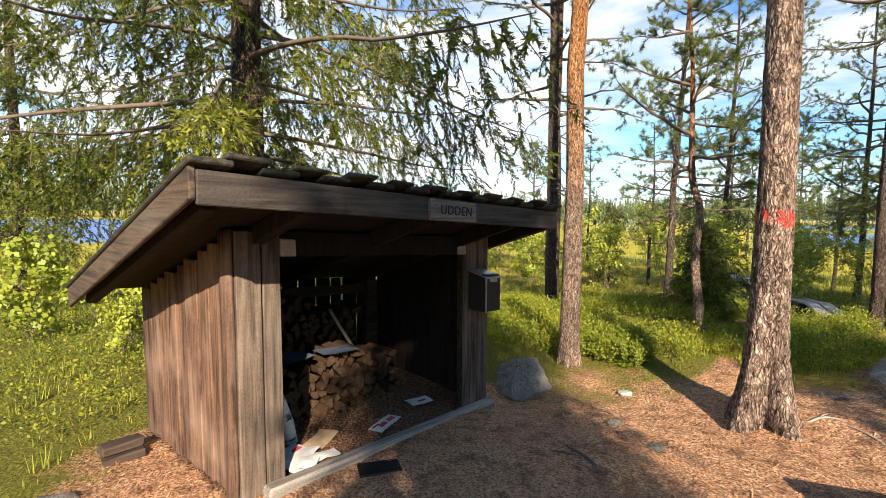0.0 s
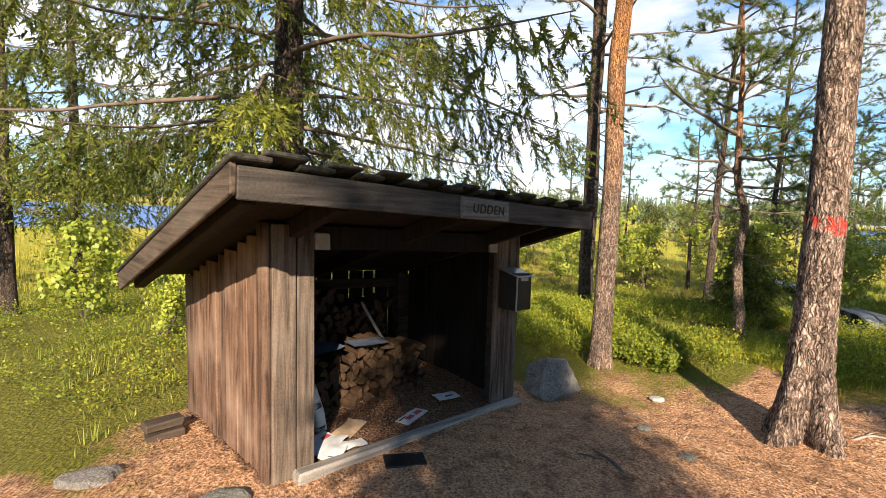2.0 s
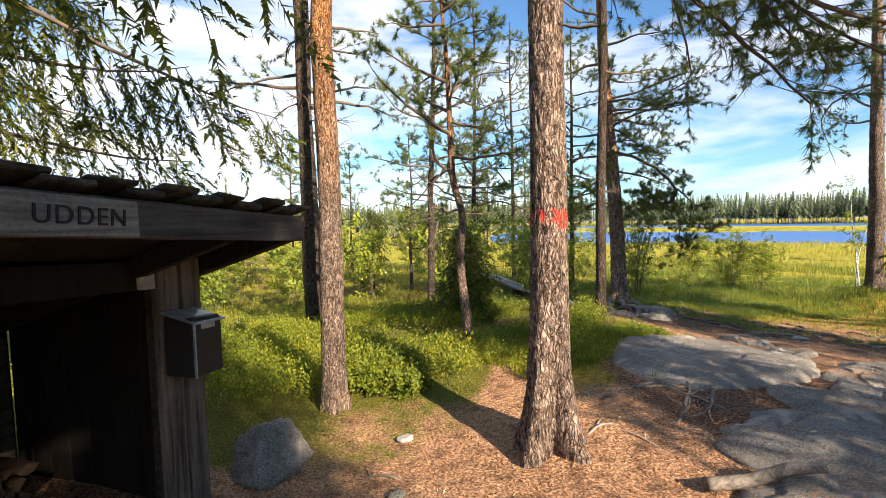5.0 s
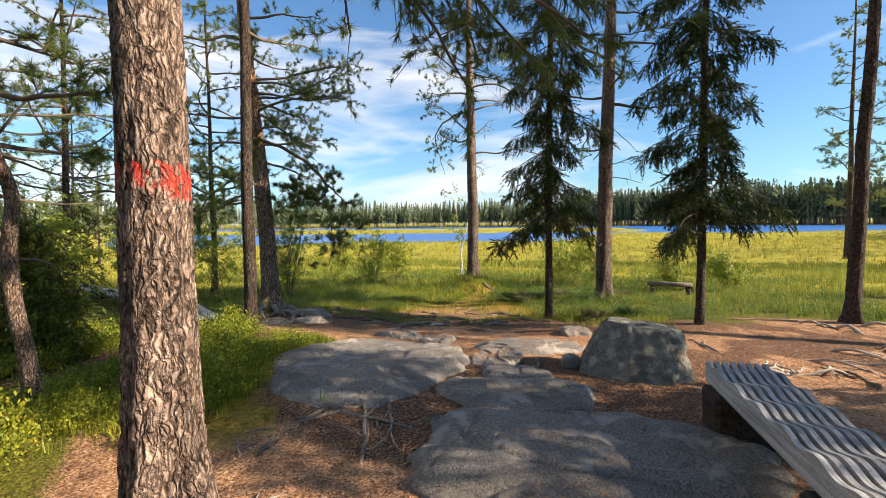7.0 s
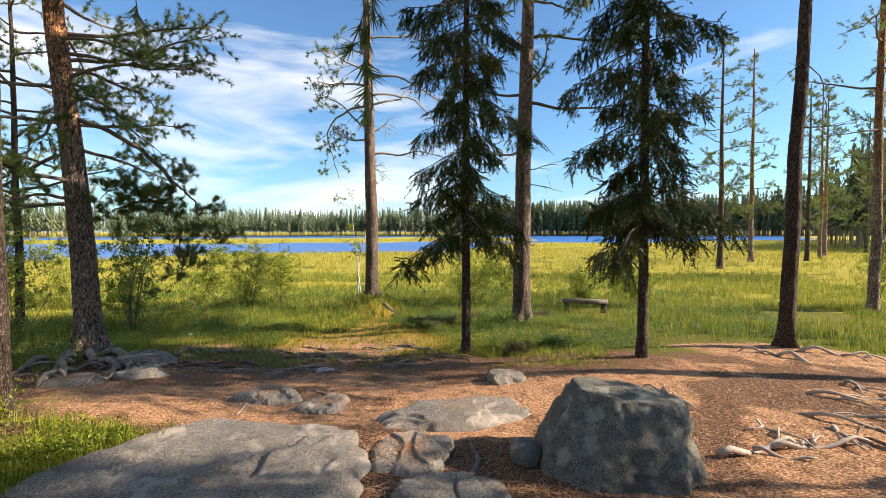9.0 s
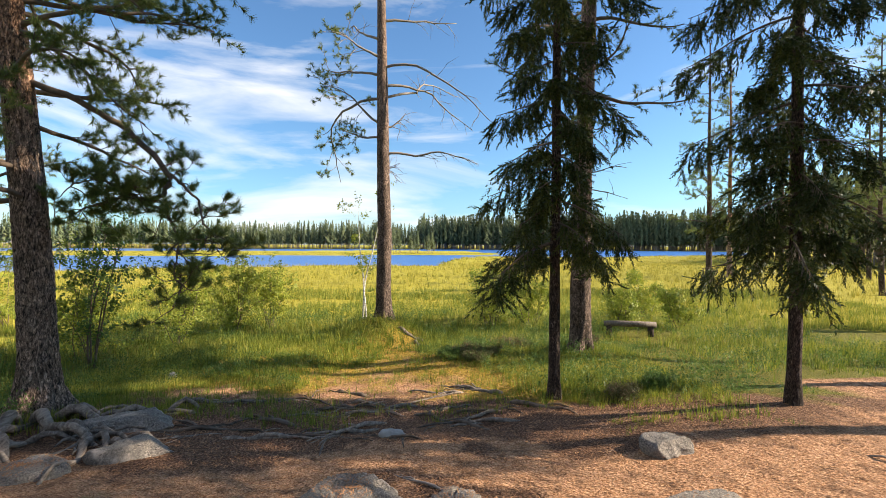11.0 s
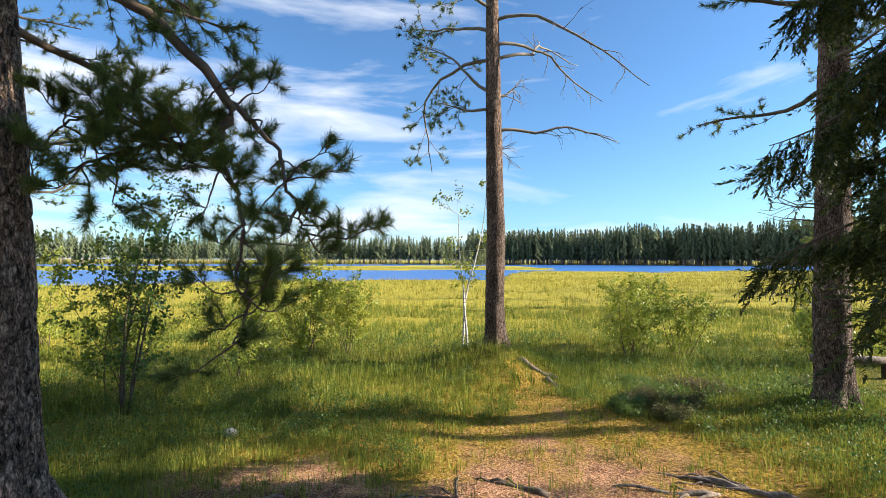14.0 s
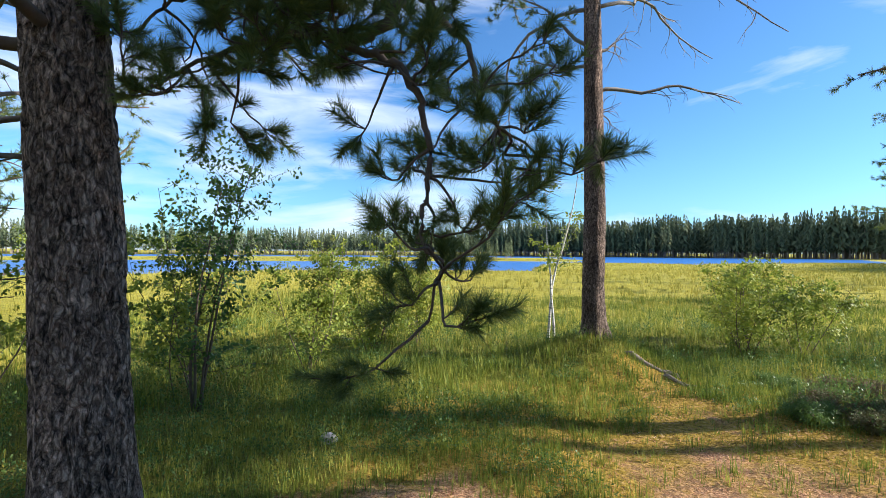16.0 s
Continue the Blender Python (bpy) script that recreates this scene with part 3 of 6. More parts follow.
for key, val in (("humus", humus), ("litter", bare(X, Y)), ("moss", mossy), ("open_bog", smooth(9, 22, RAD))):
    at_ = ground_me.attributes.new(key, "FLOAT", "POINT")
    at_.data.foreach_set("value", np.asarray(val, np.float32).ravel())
tagged(part("ground", ground_me), "forest floor of brown needle litter, moss and bog", "ground", kind="structure")

wm = bmesh.new()
bmesh.ops.create_grid(wm, x_segments=1, y_segments=1, size=700)
tagged(part("water", wm, M["water"], at=Matrix.Translation((300, 100, LAKE))), "blue lake water with light ripples", "lake", kind="structure")

# ---- the woodshed ----
SHED = pose(-0.453, 2.341, 0.0, 0, 0, 41.5)


def lean(co):
    """The shed has settled: it drops towards its far end and leans a little."""
    return Vector((co.x - 0.018 * co.z, co.y, co.z - 0.042 * co.x))


shed = thing("woodshed", SHED, "small open-fronted brown wooden woodshed full of firewood", "shed")


def board(name, mat, x0, x1, y0, y1, z0, z1, label="", parent=None, warp=0.003, bevel=0.005):
    return part(name, box_bm(x0, x1, y0, y1, z0, z1, bevel, warp, lean), M[mat], parent or shed, label)


def roof_z(y):
    return 1.555 - 0.3255 * (y + 0.55)


def sloped(name, mat, x0, x1, y0, y1, dz0, dz1, label="", warp=0.002):
    """A board that lies along the roof's slope, dz0 to dz1 above its underside."""
    bm = box_bm(x0, x1, y0, y1, dz0, dz1, 0.005, warp)
    for v in bm.verts:
        v.co.z += roof_z(v.co.y)
        v.co = lean(v.co)
    return part(name, bm, M[mat], shed, label)


DEPTH, WIDE = 1.34, 2.06
# left wall: upright boards, each a little different, the corner one a rounded slab
ys = np.cumsum([0.0, 0.10, 0.17, 0.14, 0.18, 0.13, 0.17, 0.15, 0.16, 0.165])
for a, b in zip(ys[1:-1], ys[2:]):
    o = rng.uniform(-0.008, 0.008)
    board("wall_board", "wall_wood", o - 0.012, o + 0.014, a + 0.003, b - 0.003, -0.16, roof_z(b) - 0.006)
V, F = tube([(0.0, 0.045, z) for z in np.linspace(-0.1, 1.36, 14)], 0.06, 14, 0.12)
V[:, 0] = V[:, 0] * 0.45 - 0.01
V = np.array([lean(Vector(v)) for v in V])
part("corner_slab", mesh_data("corner_slab", V, F, M["wall_wood"]), parent=shed, label="rounded slab board at the corner")
# right wall and back wall, the back with gaps that let light through
xs = 0.0
while xs < DEPTH - 0.02:
    w = min(rng.uniform(0.13, 0.18), DEPTH - xs)
    board("wall_board", "shaded_wood", WIDE - 0.012, WIDE + 0.014, xs + 0.003, xs + w - 0.003, -0.16, roof_z(xs + w) - 0.006)
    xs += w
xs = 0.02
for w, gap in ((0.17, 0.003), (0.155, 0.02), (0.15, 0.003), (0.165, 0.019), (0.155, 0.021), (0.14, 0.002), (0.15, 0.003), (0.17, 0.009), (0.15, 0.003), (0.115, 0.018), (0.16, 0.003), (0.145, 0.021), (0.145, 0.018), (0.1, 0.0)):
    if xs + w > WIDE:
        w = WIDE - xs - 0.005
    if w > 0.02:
        board("back_board", "shaded_wood", xs, xs + w - 0.006, DEPTH, DEPTH + 0.014, -0.2, roof_z(DEPTH + 0.03) - 0.004)
    xs += w + gap
# posts of two boards each, lintel, rails, sill
for x0, x1, y in ((0.003, 0.133, -0.004), (0.139, 0.237, 0.0), (1.79, 1.925, 0.0), (1.931, 2.055, -0.004)):
    board("post_board", "post_wood", x0, x1, y - 0.03, y + 0.012, -0.03, 1.36, warp=0.006)
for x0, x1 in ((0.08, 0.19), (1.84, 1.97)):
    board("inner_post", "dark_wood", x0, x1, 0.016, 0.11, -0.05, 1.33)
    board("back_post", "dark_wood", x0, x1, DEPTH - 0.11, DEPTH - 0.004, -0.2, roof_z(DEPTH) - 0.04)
board("lintel", "shaded_wood", 0.24, 1.786, -0.01, 0.075, 1.225, 1.36)
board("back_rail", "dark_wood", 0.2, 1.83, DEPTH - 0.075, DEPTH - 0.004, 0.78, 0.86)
board("sill", "sill_wood", 0.1, 2.05, -0.12, -0.036, -0.07, 0.045, "grey weathered sill beam", warp=0.008, bevel=0.012)
for x0, x1 in ((0.243, 0.335), (1.69, 1.775)):
    board("pale_block", "white_note", x0, x1, -0.035, -0.012, 1.228, 1.318, "pale wooden block")
# roof: rafters, sheathing, fascia, rakes and two layers of overlapping boards
for x in (-0.3, 0.12, 0.9, 1.7, 2.1):
    sloped("rafter", "shaded_wood", x - 0.03, x + 0.03, -0.5, 1.33, -0.10, -0.004)
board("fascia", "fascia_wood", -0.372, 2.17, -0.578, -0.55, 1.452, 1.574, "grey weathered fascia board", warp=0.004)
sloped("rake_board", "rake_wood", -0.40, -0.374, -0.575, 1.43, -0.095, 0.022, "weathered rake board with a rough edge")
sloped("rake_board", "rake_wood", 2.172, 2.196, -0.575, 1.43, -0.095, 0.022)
sloped("roof_sheathing", "shaded_wood", -0.372, 2.17, -0.548, 1.41, 0.0, 0.018)
x = -0.41
k = 0
while x < 2.13:
    w = rng.uniform(0.135, 0.165)
    e = rng.uniform(-0.012, 0.012)
    if k % 2 == 0:
        sloped("roof_board", "roof_wood", x, x + w, -0.60 + e, 1.45 + e, 0.022, 0.044, warp=0.003)
    else:
        sloped("roof_board", "roof_wood", x - 0.032, x + w * 0.72 + 0.032, -0.612 + e, 1.46 + e, 0.045, 0.062, warp=0.004)
    x += w if k % 2 == 0 else w * 0.72
    k += 1

# sign
sign = thing("sign", SHED @ Matrix.Translation((0, 0, 0)), "grey wooden name sign with black letters reading UDDEN", "sign")
sign_board = part("sign_board", box_bm(0.775, 1.165, -0.606, -0.582, 1.452, 1.566, 0.004, 0.002, lean), M["sign_wood"], sign)
cu = bpy.data.curves.new("lettering", "FONT")
cu.body, cu.size, cu.extrude, cu.align_x, cu.align_y = "UDDEN", 0.072, 0.0015, "CENTER", "CENTER"
cu.space_character = 1.12
tmp = new("lettering_curve", cu)
letters = bpy.data.meshes.new_from_object(tmp)
bpy.data.objects.remove(tmp)
letters.materials.append(M["black_paint"])
part("lettering", letters, parent=sign_board, label="black letters", at=Matrix.Translation((0.955, -0.609, 1.468)) @ Matrix.Rotation(radians(2.4), 4, "Y") @ Matrix.Rotation(radians(90), 4, "X"))

# metal box on the post
mb = thing("metal_box", SHED, "dark brown metal box with a grey sloping lid", "box")
part("box_body", box_bm(1.80, 1.985, -0.20, -0.038, 0.80, 1.085, 0.006, 0, lean), M["box_metal"], mb)
box_door = part("box_door", box_bm(1.806, 1.979, -0.212, -0.203, 0.806, 1.075, 0.003, 0, lean), M["box_metal"], mb)
# Bright strip that stands in for light catching the door's edge.
part("door_edge", box_bm(1.797, 1.805, -0.216, -0.203, 0.80, 1.07, 0.002, 0, lean), M["lid_metal"], box_door, "bright metal strip standing for the lit door edge")
lid = box_bm(1.785, 2.0, -0.225, -0.036, 1.088, 1.098, 0.003, 0)
for v in lid.verts:
    v.co.z += (v.co.y + 0.1) * 0.25
    v.co = lean(v.co)
part("lid", lid, M["lid_metal"], mb, "grey sheet-metal lid")
part("label_plate", box_bm(1.84, 1.93, -0.2165, -0.2135, 1.03, 1.058, 0.0, 0, lean), M["white_note"], box_door, "pale label strip")


def log_mesh(kind, L, r):
    """A split log: a wedge with a curved bark side, ends cut rough."""
    a = {0: (0.0, 1.6), 1: (0.0, 2.3), 2: (0.0, 3.14), 3: (0.0, 1.2)}[kind]
    arc = [(r * math.cos(t), r * math.sin(t)) for t in np.linspace(a[0], a[1], 6)]
    pts = [(0, 0)] + arc
    c = np.mean(pts, axis=0)
    pts = [(p[0] - c[0], p[1] - c[1]) for p in pts]
    n = len(pts)
    V = [(p[0] * s, y, p[1] * s) for y, s in ((0, 0.97), (L * 0.5, 1.03), (L, 0.96)) for p in pts]
    F = []
    for q in range(2):
        for i in range(n):
            a_, b_ = q * n + i, q * n + (i + 1) % n
            F += [(a_, b_, b_ + n), (a_, b_ + n, a_ + n)]
    for i in range(1, n - 1):
        F += [(0, i + 1, i), (2 * n, 2 * n + i, 2 * n + i + 1)]
    me = mesh_data("firewood", V, F, M["shaded_split_wood"], False)
    me.materials.append(M["shaded_log_end"])
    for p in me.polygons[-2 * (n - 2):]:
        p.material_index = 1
    return me


LOGS = [log_mesh(k % 4, 0.30 + 0.02 * (k % 3), 0.050 + 0.006 * (k % 5)) for k in range(10)]


def stack(label, x0, x1, y, z0, top):
    s = thing("firewood_stack", SHED, label, "firewood")
    z = z0
    row = 0
    while True:
        x = x0 + rng.uniform(0, 0.05)
        any_ = False
        while x < x1:
            if z < top(x):
                m = pose(x, y + rng.uniform(-0.05, 0.04), z + rng.uniform(-0.012, 0.012) - 0.042 * x, rng.uniform(-4, 4), rng.uniform(0, 360), rng.uniform(-7, 7))
                part("log", LOGS[int(rng.integers(10))], parent=s, at=m)
                any_ = True
            x += rng.uniform(0.074, 0.096)
        z += 0.066
        row += 1
        if not any_ or row > 20:
            break


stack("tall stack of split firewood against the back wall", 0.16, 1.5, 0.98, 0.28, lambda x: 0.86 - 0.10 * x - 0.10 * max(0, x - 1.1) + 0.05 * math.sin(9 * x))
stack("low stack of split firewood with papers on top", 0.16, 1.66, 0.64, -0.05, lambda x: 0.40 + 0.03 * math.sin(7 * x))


def on_shed_floor(x, y):
    p = SHED @ Vector((x, y, 0))
    return land1(p.x, p.y)


def sheet(name, label, category, x, y, w, h, yaw, mat, z=None, curl=0.02, bars=()):
    """A crumpled sheet of paper or card lying flat, with bars for print."""
    nx, ny = 8, 6
    gx_, gy_ = np.meshgrid(np.linspace(-w / 2, w / 2, nx), np.linspace(-h / 2, h / 2, ny), indexing="ij")
    gz_ = (fbm(np.stack([gx_ * 9 + x * 7, gy_ * 9 + y * 5, 0 * gx_], -1).reshape(-1, 3), 2).reshape(nx, ny)) * curl
    i_, j_ = np.meshgrid(np.arange(nx - 1), np.arange(ny - 1), indexing="ij")
    q_ = (i_ * ny + j_).ravel()
    top = np.stack([gx_, gy_, gz_ + 0.004], -1).reshape(-1, 3)
    low = top - np.array([0, 0, 0.003])
    V = np.vstack([top, low])
    n = nx * ny
    F = np.vstack([np.stack([q_, q_ + ny, q_ + ny + 1, q_ + 1], 1), np.stack([q_ + 1, q_ + ny + 1, q_ + ny, q_], 1) + n])
    zz = on_shed_floor(x, y) if z is None else z - 0.042 * x
    t = thing(name, SHED @ pose(x, y, zz + 0.004, 0, 0, yaw), label, category)
    part("sheet", mesh_data("sheet", V, F, M[mat]), parent=t)
    for bx, by, bw, bh, bm_ in bars:
        part("print", box_bm(bx - bw / 2, bx + bw / 2, by - bh / 2, by + bh / 2, curl * 0.5 + 0.006, curl * 0.5 + 0.009, 0), M[bm_], t)
    return t


sheet("newspaper", "crumpled white newspaper lying on the shed floor", "paper", 0.40, 0.16, 0.26, 0.20, 20, "white_paper", curl=0.07, bars=((0.0, 0.03, 0.2, 0.03, "red_print"), (0.0, -0.04, 0.2, 0.012, "black_paint")))
sheet("newspaper", "crumpled white newspaper lying on the shed floor", "paper", 0.52, 0.05, 0.2, 0.12, -15, "white_paper", curl=0.06, bars=((0.02, 0.0, 0.12, 0.012, "blue_print"),))
sheet("newspaper", "torn white newspaper page on the shed floor", "paper", 0.37, -0.01, 0.17, 0.12, 40, "white_paper", curl=0.08, bars=((0.0, 0.0, 0.1, 0.03, "blue_print"),))
sheet("cardboard", "brown torn piece of cardboard on the shed floor", "cardboard", 0.66, 0.26, 0.24, 0.14, 30, "card", curl=0.03)
sheet("newspaper", "printed newspaper page lying on the shed floor", "paper", 1.12, 0.16, 0.28, 0.11, 18, "white_paper", curl=0.02, bars=((0.02, 0.0, 0.18, 0.04, "red_print"), (-0.08, 0.03, 0.08, 0.012, "black_paint")))
sheet("newspaper", "folded white newspaper near the shed post", "paper", 1.55, 0.25, 0.2, 0.12, -10, "white_paper", curl=0.05, bars=((0.0, 0.0, 0.15, 0.02, "blue_print"),))
sheet("magazine", "blue printed magazine lying on the firewood", "magazine", 0.62, 0.62, 0.34, 0.2, 12, "blue_print", z=0.455, curl=0.02)
sheet("magazine", "grey printed magazine lying on the firewood", "magazine", 1.05, 0.64, 0.3, 0.18, -8, "blue_print", z=0.45, curl=0.02)

V, F = tube([(0, 0, 0), (0.02, 0.02, 0.12), (0.03, 0.05, 0.26), (0.035, 0.08, 0.36)], [0.04, 0.041, 0.039, 0.038], 12, 0.06)
tagged(part("birch_log", mesh_data("birch_log", V, F, M["birch_bark"]), at=SHED @ pose(0.52, 0.38, on_shed_floor(0.52, 0.38), -8, -14, 0)), "white-barked birch log leaning on the firewood", "log")
V, F = tube([(0, 0, 0), (0.1, -0.02, 0.16), (0.2, -0.05, 0.34)][::-1], [0.012, 0.013, 0.014], 6)
tagged(part("stick", mesh_data("stick", V, F, M["grey_twig"]), at=SHED @ pose(1.3, 0.75, 0.36, 0, 0, 180)), "thin grey stick leaning on the firewood", "stick")

# things on the ground by the shed
mat_z = land1(0.24, 2.55)
tagged(part("mat", box_bm(-0.12, 0.12, -0.07, 0.07, 0.0, 0.014, 0.004, 0.004), M["black_mat"], at=pose(0.25, 2.57, mat_z - 0.002, 0, 0, 12)), "black rubber mat lying on needles before the shed", "mat")
for k, (x, y, a) in enumerate(((-1.27, 2.86, 38), (-1.30, 2.90, 44))):
    tagged(part("offcut", box_bm(-0.11, 0.11, -0.06, 0.06, 0, 0.045, 0.008, 0.01), M["dark_wood"], at=pose(x, y, land1(-1.28, 2.88) - 0.005 + 0.05 * k, 0, 0, a)), "short weathered board stacked beside the shed wall", "board")


def rock(name, label, x, y, sx, sy, sz, yaw=0, mat="boulder", sink=0.25, seed=0, cuts=(), sub=4, rough=0.16, fine=0.02, category="rock"):
    """A stone: a ball cut by planes, roughened at two scales, sunk in the ground."""
    bm = bmesh.new()
    bmesh.ops.create_icosphere(bm, subdivisions=sub, radius=1)
    P = np.array([v.co[:] for v in bm.verts])
    for nx_, ny_, nz_, c in cuts:
        nn = np.array((nx_, ny_, nz_), float)
        nn /= np.linalg.norm(nn)
        over = P @ nn - c
        P -= np.maximum(over, 0)[:, None] * nn * 0.92
    P *= (1 + (fbm(P * 1.6 + seed * 3.7, 3) - 0.5) * 2 * rough)[:, None]
    P *= np.array([sx, sy, sz])
    P += ((0.6 - 2 * np.abs(fbm(P * 6 + seed, 5) - 0.5) * 3) * fine + (fbm(P * 40 + seed, 3) - 0.5) * fine * 0.6)[:, None] * P / np.maximum(np.linalg.norm(P, axis=1, keepdims=True), 1e-6)
    for v, p in zip(bm.verts, P):
        v.co = p
    for f in bm.faces:
        f.smooth = True
    z = land1(x, y)
    return tagged(part(name, bm, M[mat], at=pose(x, y, z + sz * (1 - 2 * sink) * 0.9, 0, 0, yaw)), label, category)


rock("stone", "pale grey lichened stone beside the shed post", 1.52, 3.98, 0.27, 0.22, 0.24, 20, "granite", seed=1, sink=0.27, rough=0.12, fine=0.03, sub=5, cuts=((0.5, -0.8, 0.35, 0.6), (-1, 0.1, 0.5, 0.6), (1, 0.1, 0.4, 0.62), (0.1, 0.2, 1, 0.72), (-0.5, -0.8, 0.6, 0.68)))
rock("stone", "small pale stone lying in needle litter", 2.39, 3.82, 0.075, 0.05, 0.04, 0, "white_stone", seed=2, sub=3, sink=0.35, rough=0.3, cuts=((0, 0, 1, 0.5),))
rock("stone", "small mossy stone lying in needle litter", 2.05, 2.75, 0.06, 0.05, 0.03, 20, "boulder", seed=3, sub=3)
rock("stone", "flat pale stone half sunk in moss", -1.36, 2.33, 0.17, 0.09, 0.045, 10, "granite", seed=4, sub=3, sink=0.4, rough=0.3, cuts=((0, 0, 1, 0.5), (1, 0, 0.3, 0.6)))
rock("stone", "flat grey stone by the shed corner", -0.62, 2.16, 0.14, 0.07, 0.04, 20, "boulder", seed=5, sub=3)
rock("stone", "small grey stone lying in needle litter", 1.95, 3.15, 0.05, 0.04, 0.03, 0, "boulder", seed=6, sub=3)

# the large boulder on the headland
rock("boulder", "large grey lichened granite boulder with a flat top", 6.46, 0.98, 0.60, 0.66, 0.50, 0, "boulder", 0.30, 8,
     ((0.1, -0.14, 1, 0.50), (-1, 0.05, 0.34, 0.60), (0.05, 1, 0.42, 0.56), (0.1, -1, 0.16, 0.62), (1, 0, 0.2, 0.62), (-0.8, 0.65, 0.45, 0.62), (-0.6, -0.75, 0.3, 0.66), (0.6, 0.7, 0.4, 0.66), (0.55, -0.5, 0.7, 0.66)), 6, 0.03, 0.022, "boulder")
rock("stone", "small dark stone against the boulder", 6.42, 1.56, 0.14, 0.1, 0.09, 0, "boulder", seed=9, sub=3)


SLABS = []


def slab(label, cx, cy, rx, ry, h, yaw, seed, mat="granite", square=2.6, ledge=0.6):
    """A low ice-worn outcrop: an uneven broken rim, a gently bent top with shallow steps and cracks, running into the ground."""
    SLABS.append((cx, cy, rx, ry, radians(yaw)))
    nr, na = 44, 120
    th = np.arange(na) * 2 * np.pi / na
    c0, s0 = np.cos(th), np.sin(th)
    oval = (np.abs(c0) ** square + np.abs(s0) ** square) ** (-1 / square)
    ring = np.stack([c0 * 1.4 + seed * 5.1, s0 * 1.4, np.full(na, seed * 1.3)], 1)
    rim = oval * (1 + (vnoise(ring) - 0.5) * 0.5 + (vnoise(ring * 3.7) - 0.5) * 0.2 + (vnoise(ring * 11) - 0.5) * 0.07)
    rad = np.repeat(np.linspace(0, 1, nr + 1) ** 0.8, na)
    px, py = rad * np.tile(c0 * rim, nr + 1) * rx, rad * np.tile(s0 * rim, nr + 1) * ry
    c, s = math.cos(radians(yaw)), math.sin(radians(yaw))
    wx, wy = cx + px * c - py * s, cy + px * s + py * c
    g = land(wx, wy)
    q = np.stack([wx, wy, np.full(len(wx), seed * 2.0)], 1)
    edge = 1 - rad ** (7 + 9 * np.tile(vnoise(ring * 2 + 4), nr + 1))
    z = g * 0.55 + np.mean(g) * 0.45 + h * 0.8 * (0.45 + 0.75 * fbm(q * 0.9, 2)) * edge
    z = z + (fbm(q * 2.2, 4) - 0.5) * 0.04 * edge
    terrace = fbm(q * 1.5 + 9, 3)
    z = z + ledge * 0.04 * (smooth(0.46, 0.475, terrace) + smooth(0.56, 0.575, terrace)) * edge
    crack = np.abs(fbm(q * 1.1 + 31, 3) - 0.5)
    z = z - 0.022 * smooth(0.012, 0.0, crack) * edge + (fbm(q * 14, 3) - 0.5) * 0.012
    z = np.where(rad >= 0.999, g - 0.08, z)
    W = np.stack([wx - cx, wy - cy, z], 1)
    i_, k_ = np.meshgrid(np.arange(nr), np.arange(na), indexing="ij")
    a_, b_ = (i_ * na + k_).ravel(), (i_ * na + (k_ + 1) % na).ravel()
    return tagged(part("rock_slab", mesh_data("rock_slab", W, np.stack([a_, a_ + na, b_ + na, b_], 1), M[mat]), at=Matrix.Translation((cx, cy, 0))), label, "rock")


slab("broad pale grey granite outcrop in needle litter", 5.85, 3.38, 1.08, 0.88, 0.07, -18, 3)
slab("low grey granite outcrop beside the bench", 4.45, 1.48, 0.62, 1.0, 0.08, 12, 1)
slab("low grey granite outcrop edged by roots", 5.28, 1.95, 0.46, 0.58, 0.07, 25, 2)
slab("grey granite outcrop beside the plank", 3.5, 1.5, 0.40, 0.52, 0.08, -20, 12)
slab("small stepped grey outcrop in needle litter", 6.4, 2.32, 0.32, 0.24, 0.05, 10, 5, ledge=0.5)
slab("small flat grey outcrop in needle litter", 5.88, 2.06, 0.2, 0.32, 0.035, 15, 4)
slab("flat grey outcrop in needle litter", 7.35, 2.05, 0.34, 0.68, 0.06, 28, 6)
slab("small flat pale outcrop in needle litter", 7.72, 3.27, 0.30, 0.22, 0.07, 0, 7)
slab("flat pale grey outcrop among roots", 8.4, 6.3, 0.2, 0.3, 0.03, 30, 8)
slab("low grey granite rock under a plank", 2.86, 1.36, 0.50, 0.30, 0.31, -24, 9, ledge=0.3)
rock("stone", "flat grey stone at the foot of the pine", 9.53, 6.19, 0.24, 0.40, 0.14, 10, "granite", 0.36, 11, ((0.1, 0.1, 1, 0.5), (-1, -0.3, 0.5, 0.6), (0.2, -1, 0.5, 0.6), (0.8, 0.6, 0.4, 0.65)), 5, 0.14, 0.02)
rock("stone", "low grey stone among roots", 8.83, 5.79, 0.2, 0.30, 0.13, 25, "granite", 0.36, 15, ((0.1, 0.1, 1, 0.5), (-1, -0.3, 0.5, 0.6), (0.2, -1, 0.5, 0.6), (0.8, 0.6, 0.4, 0.65)), 5, 0.14, 0.02)
rock("stone", "small pale stone among roots", 9.34, 3.74, 0.07, 0.11, 0.05, 5, "white_stone", 0.3, 16, ((0, 0, 1, 0.5),), 3)
slab("small flat grey outcrop among roots", 8.01, 3.91, 0.3, 0.32, 0.06, 20, 13)
rock("stone", "angular grey stone in the moss", 8.66, 1.49, 0.18, 0.22, 0.13, 30, "granite", 0.33, 12, ((0.1, 0, 1, 0.5), (-1, 0.2, 0.5, 0.6), (0.2, -1, 0.5, 0.6)), 5, 0.1, 0.02)
rock("stone", "small white stone lying in the grass", 12.01, 7.08, 0.05, 0.07, 0.05, 10, "white_stone", 0.2, 13, sub=3)
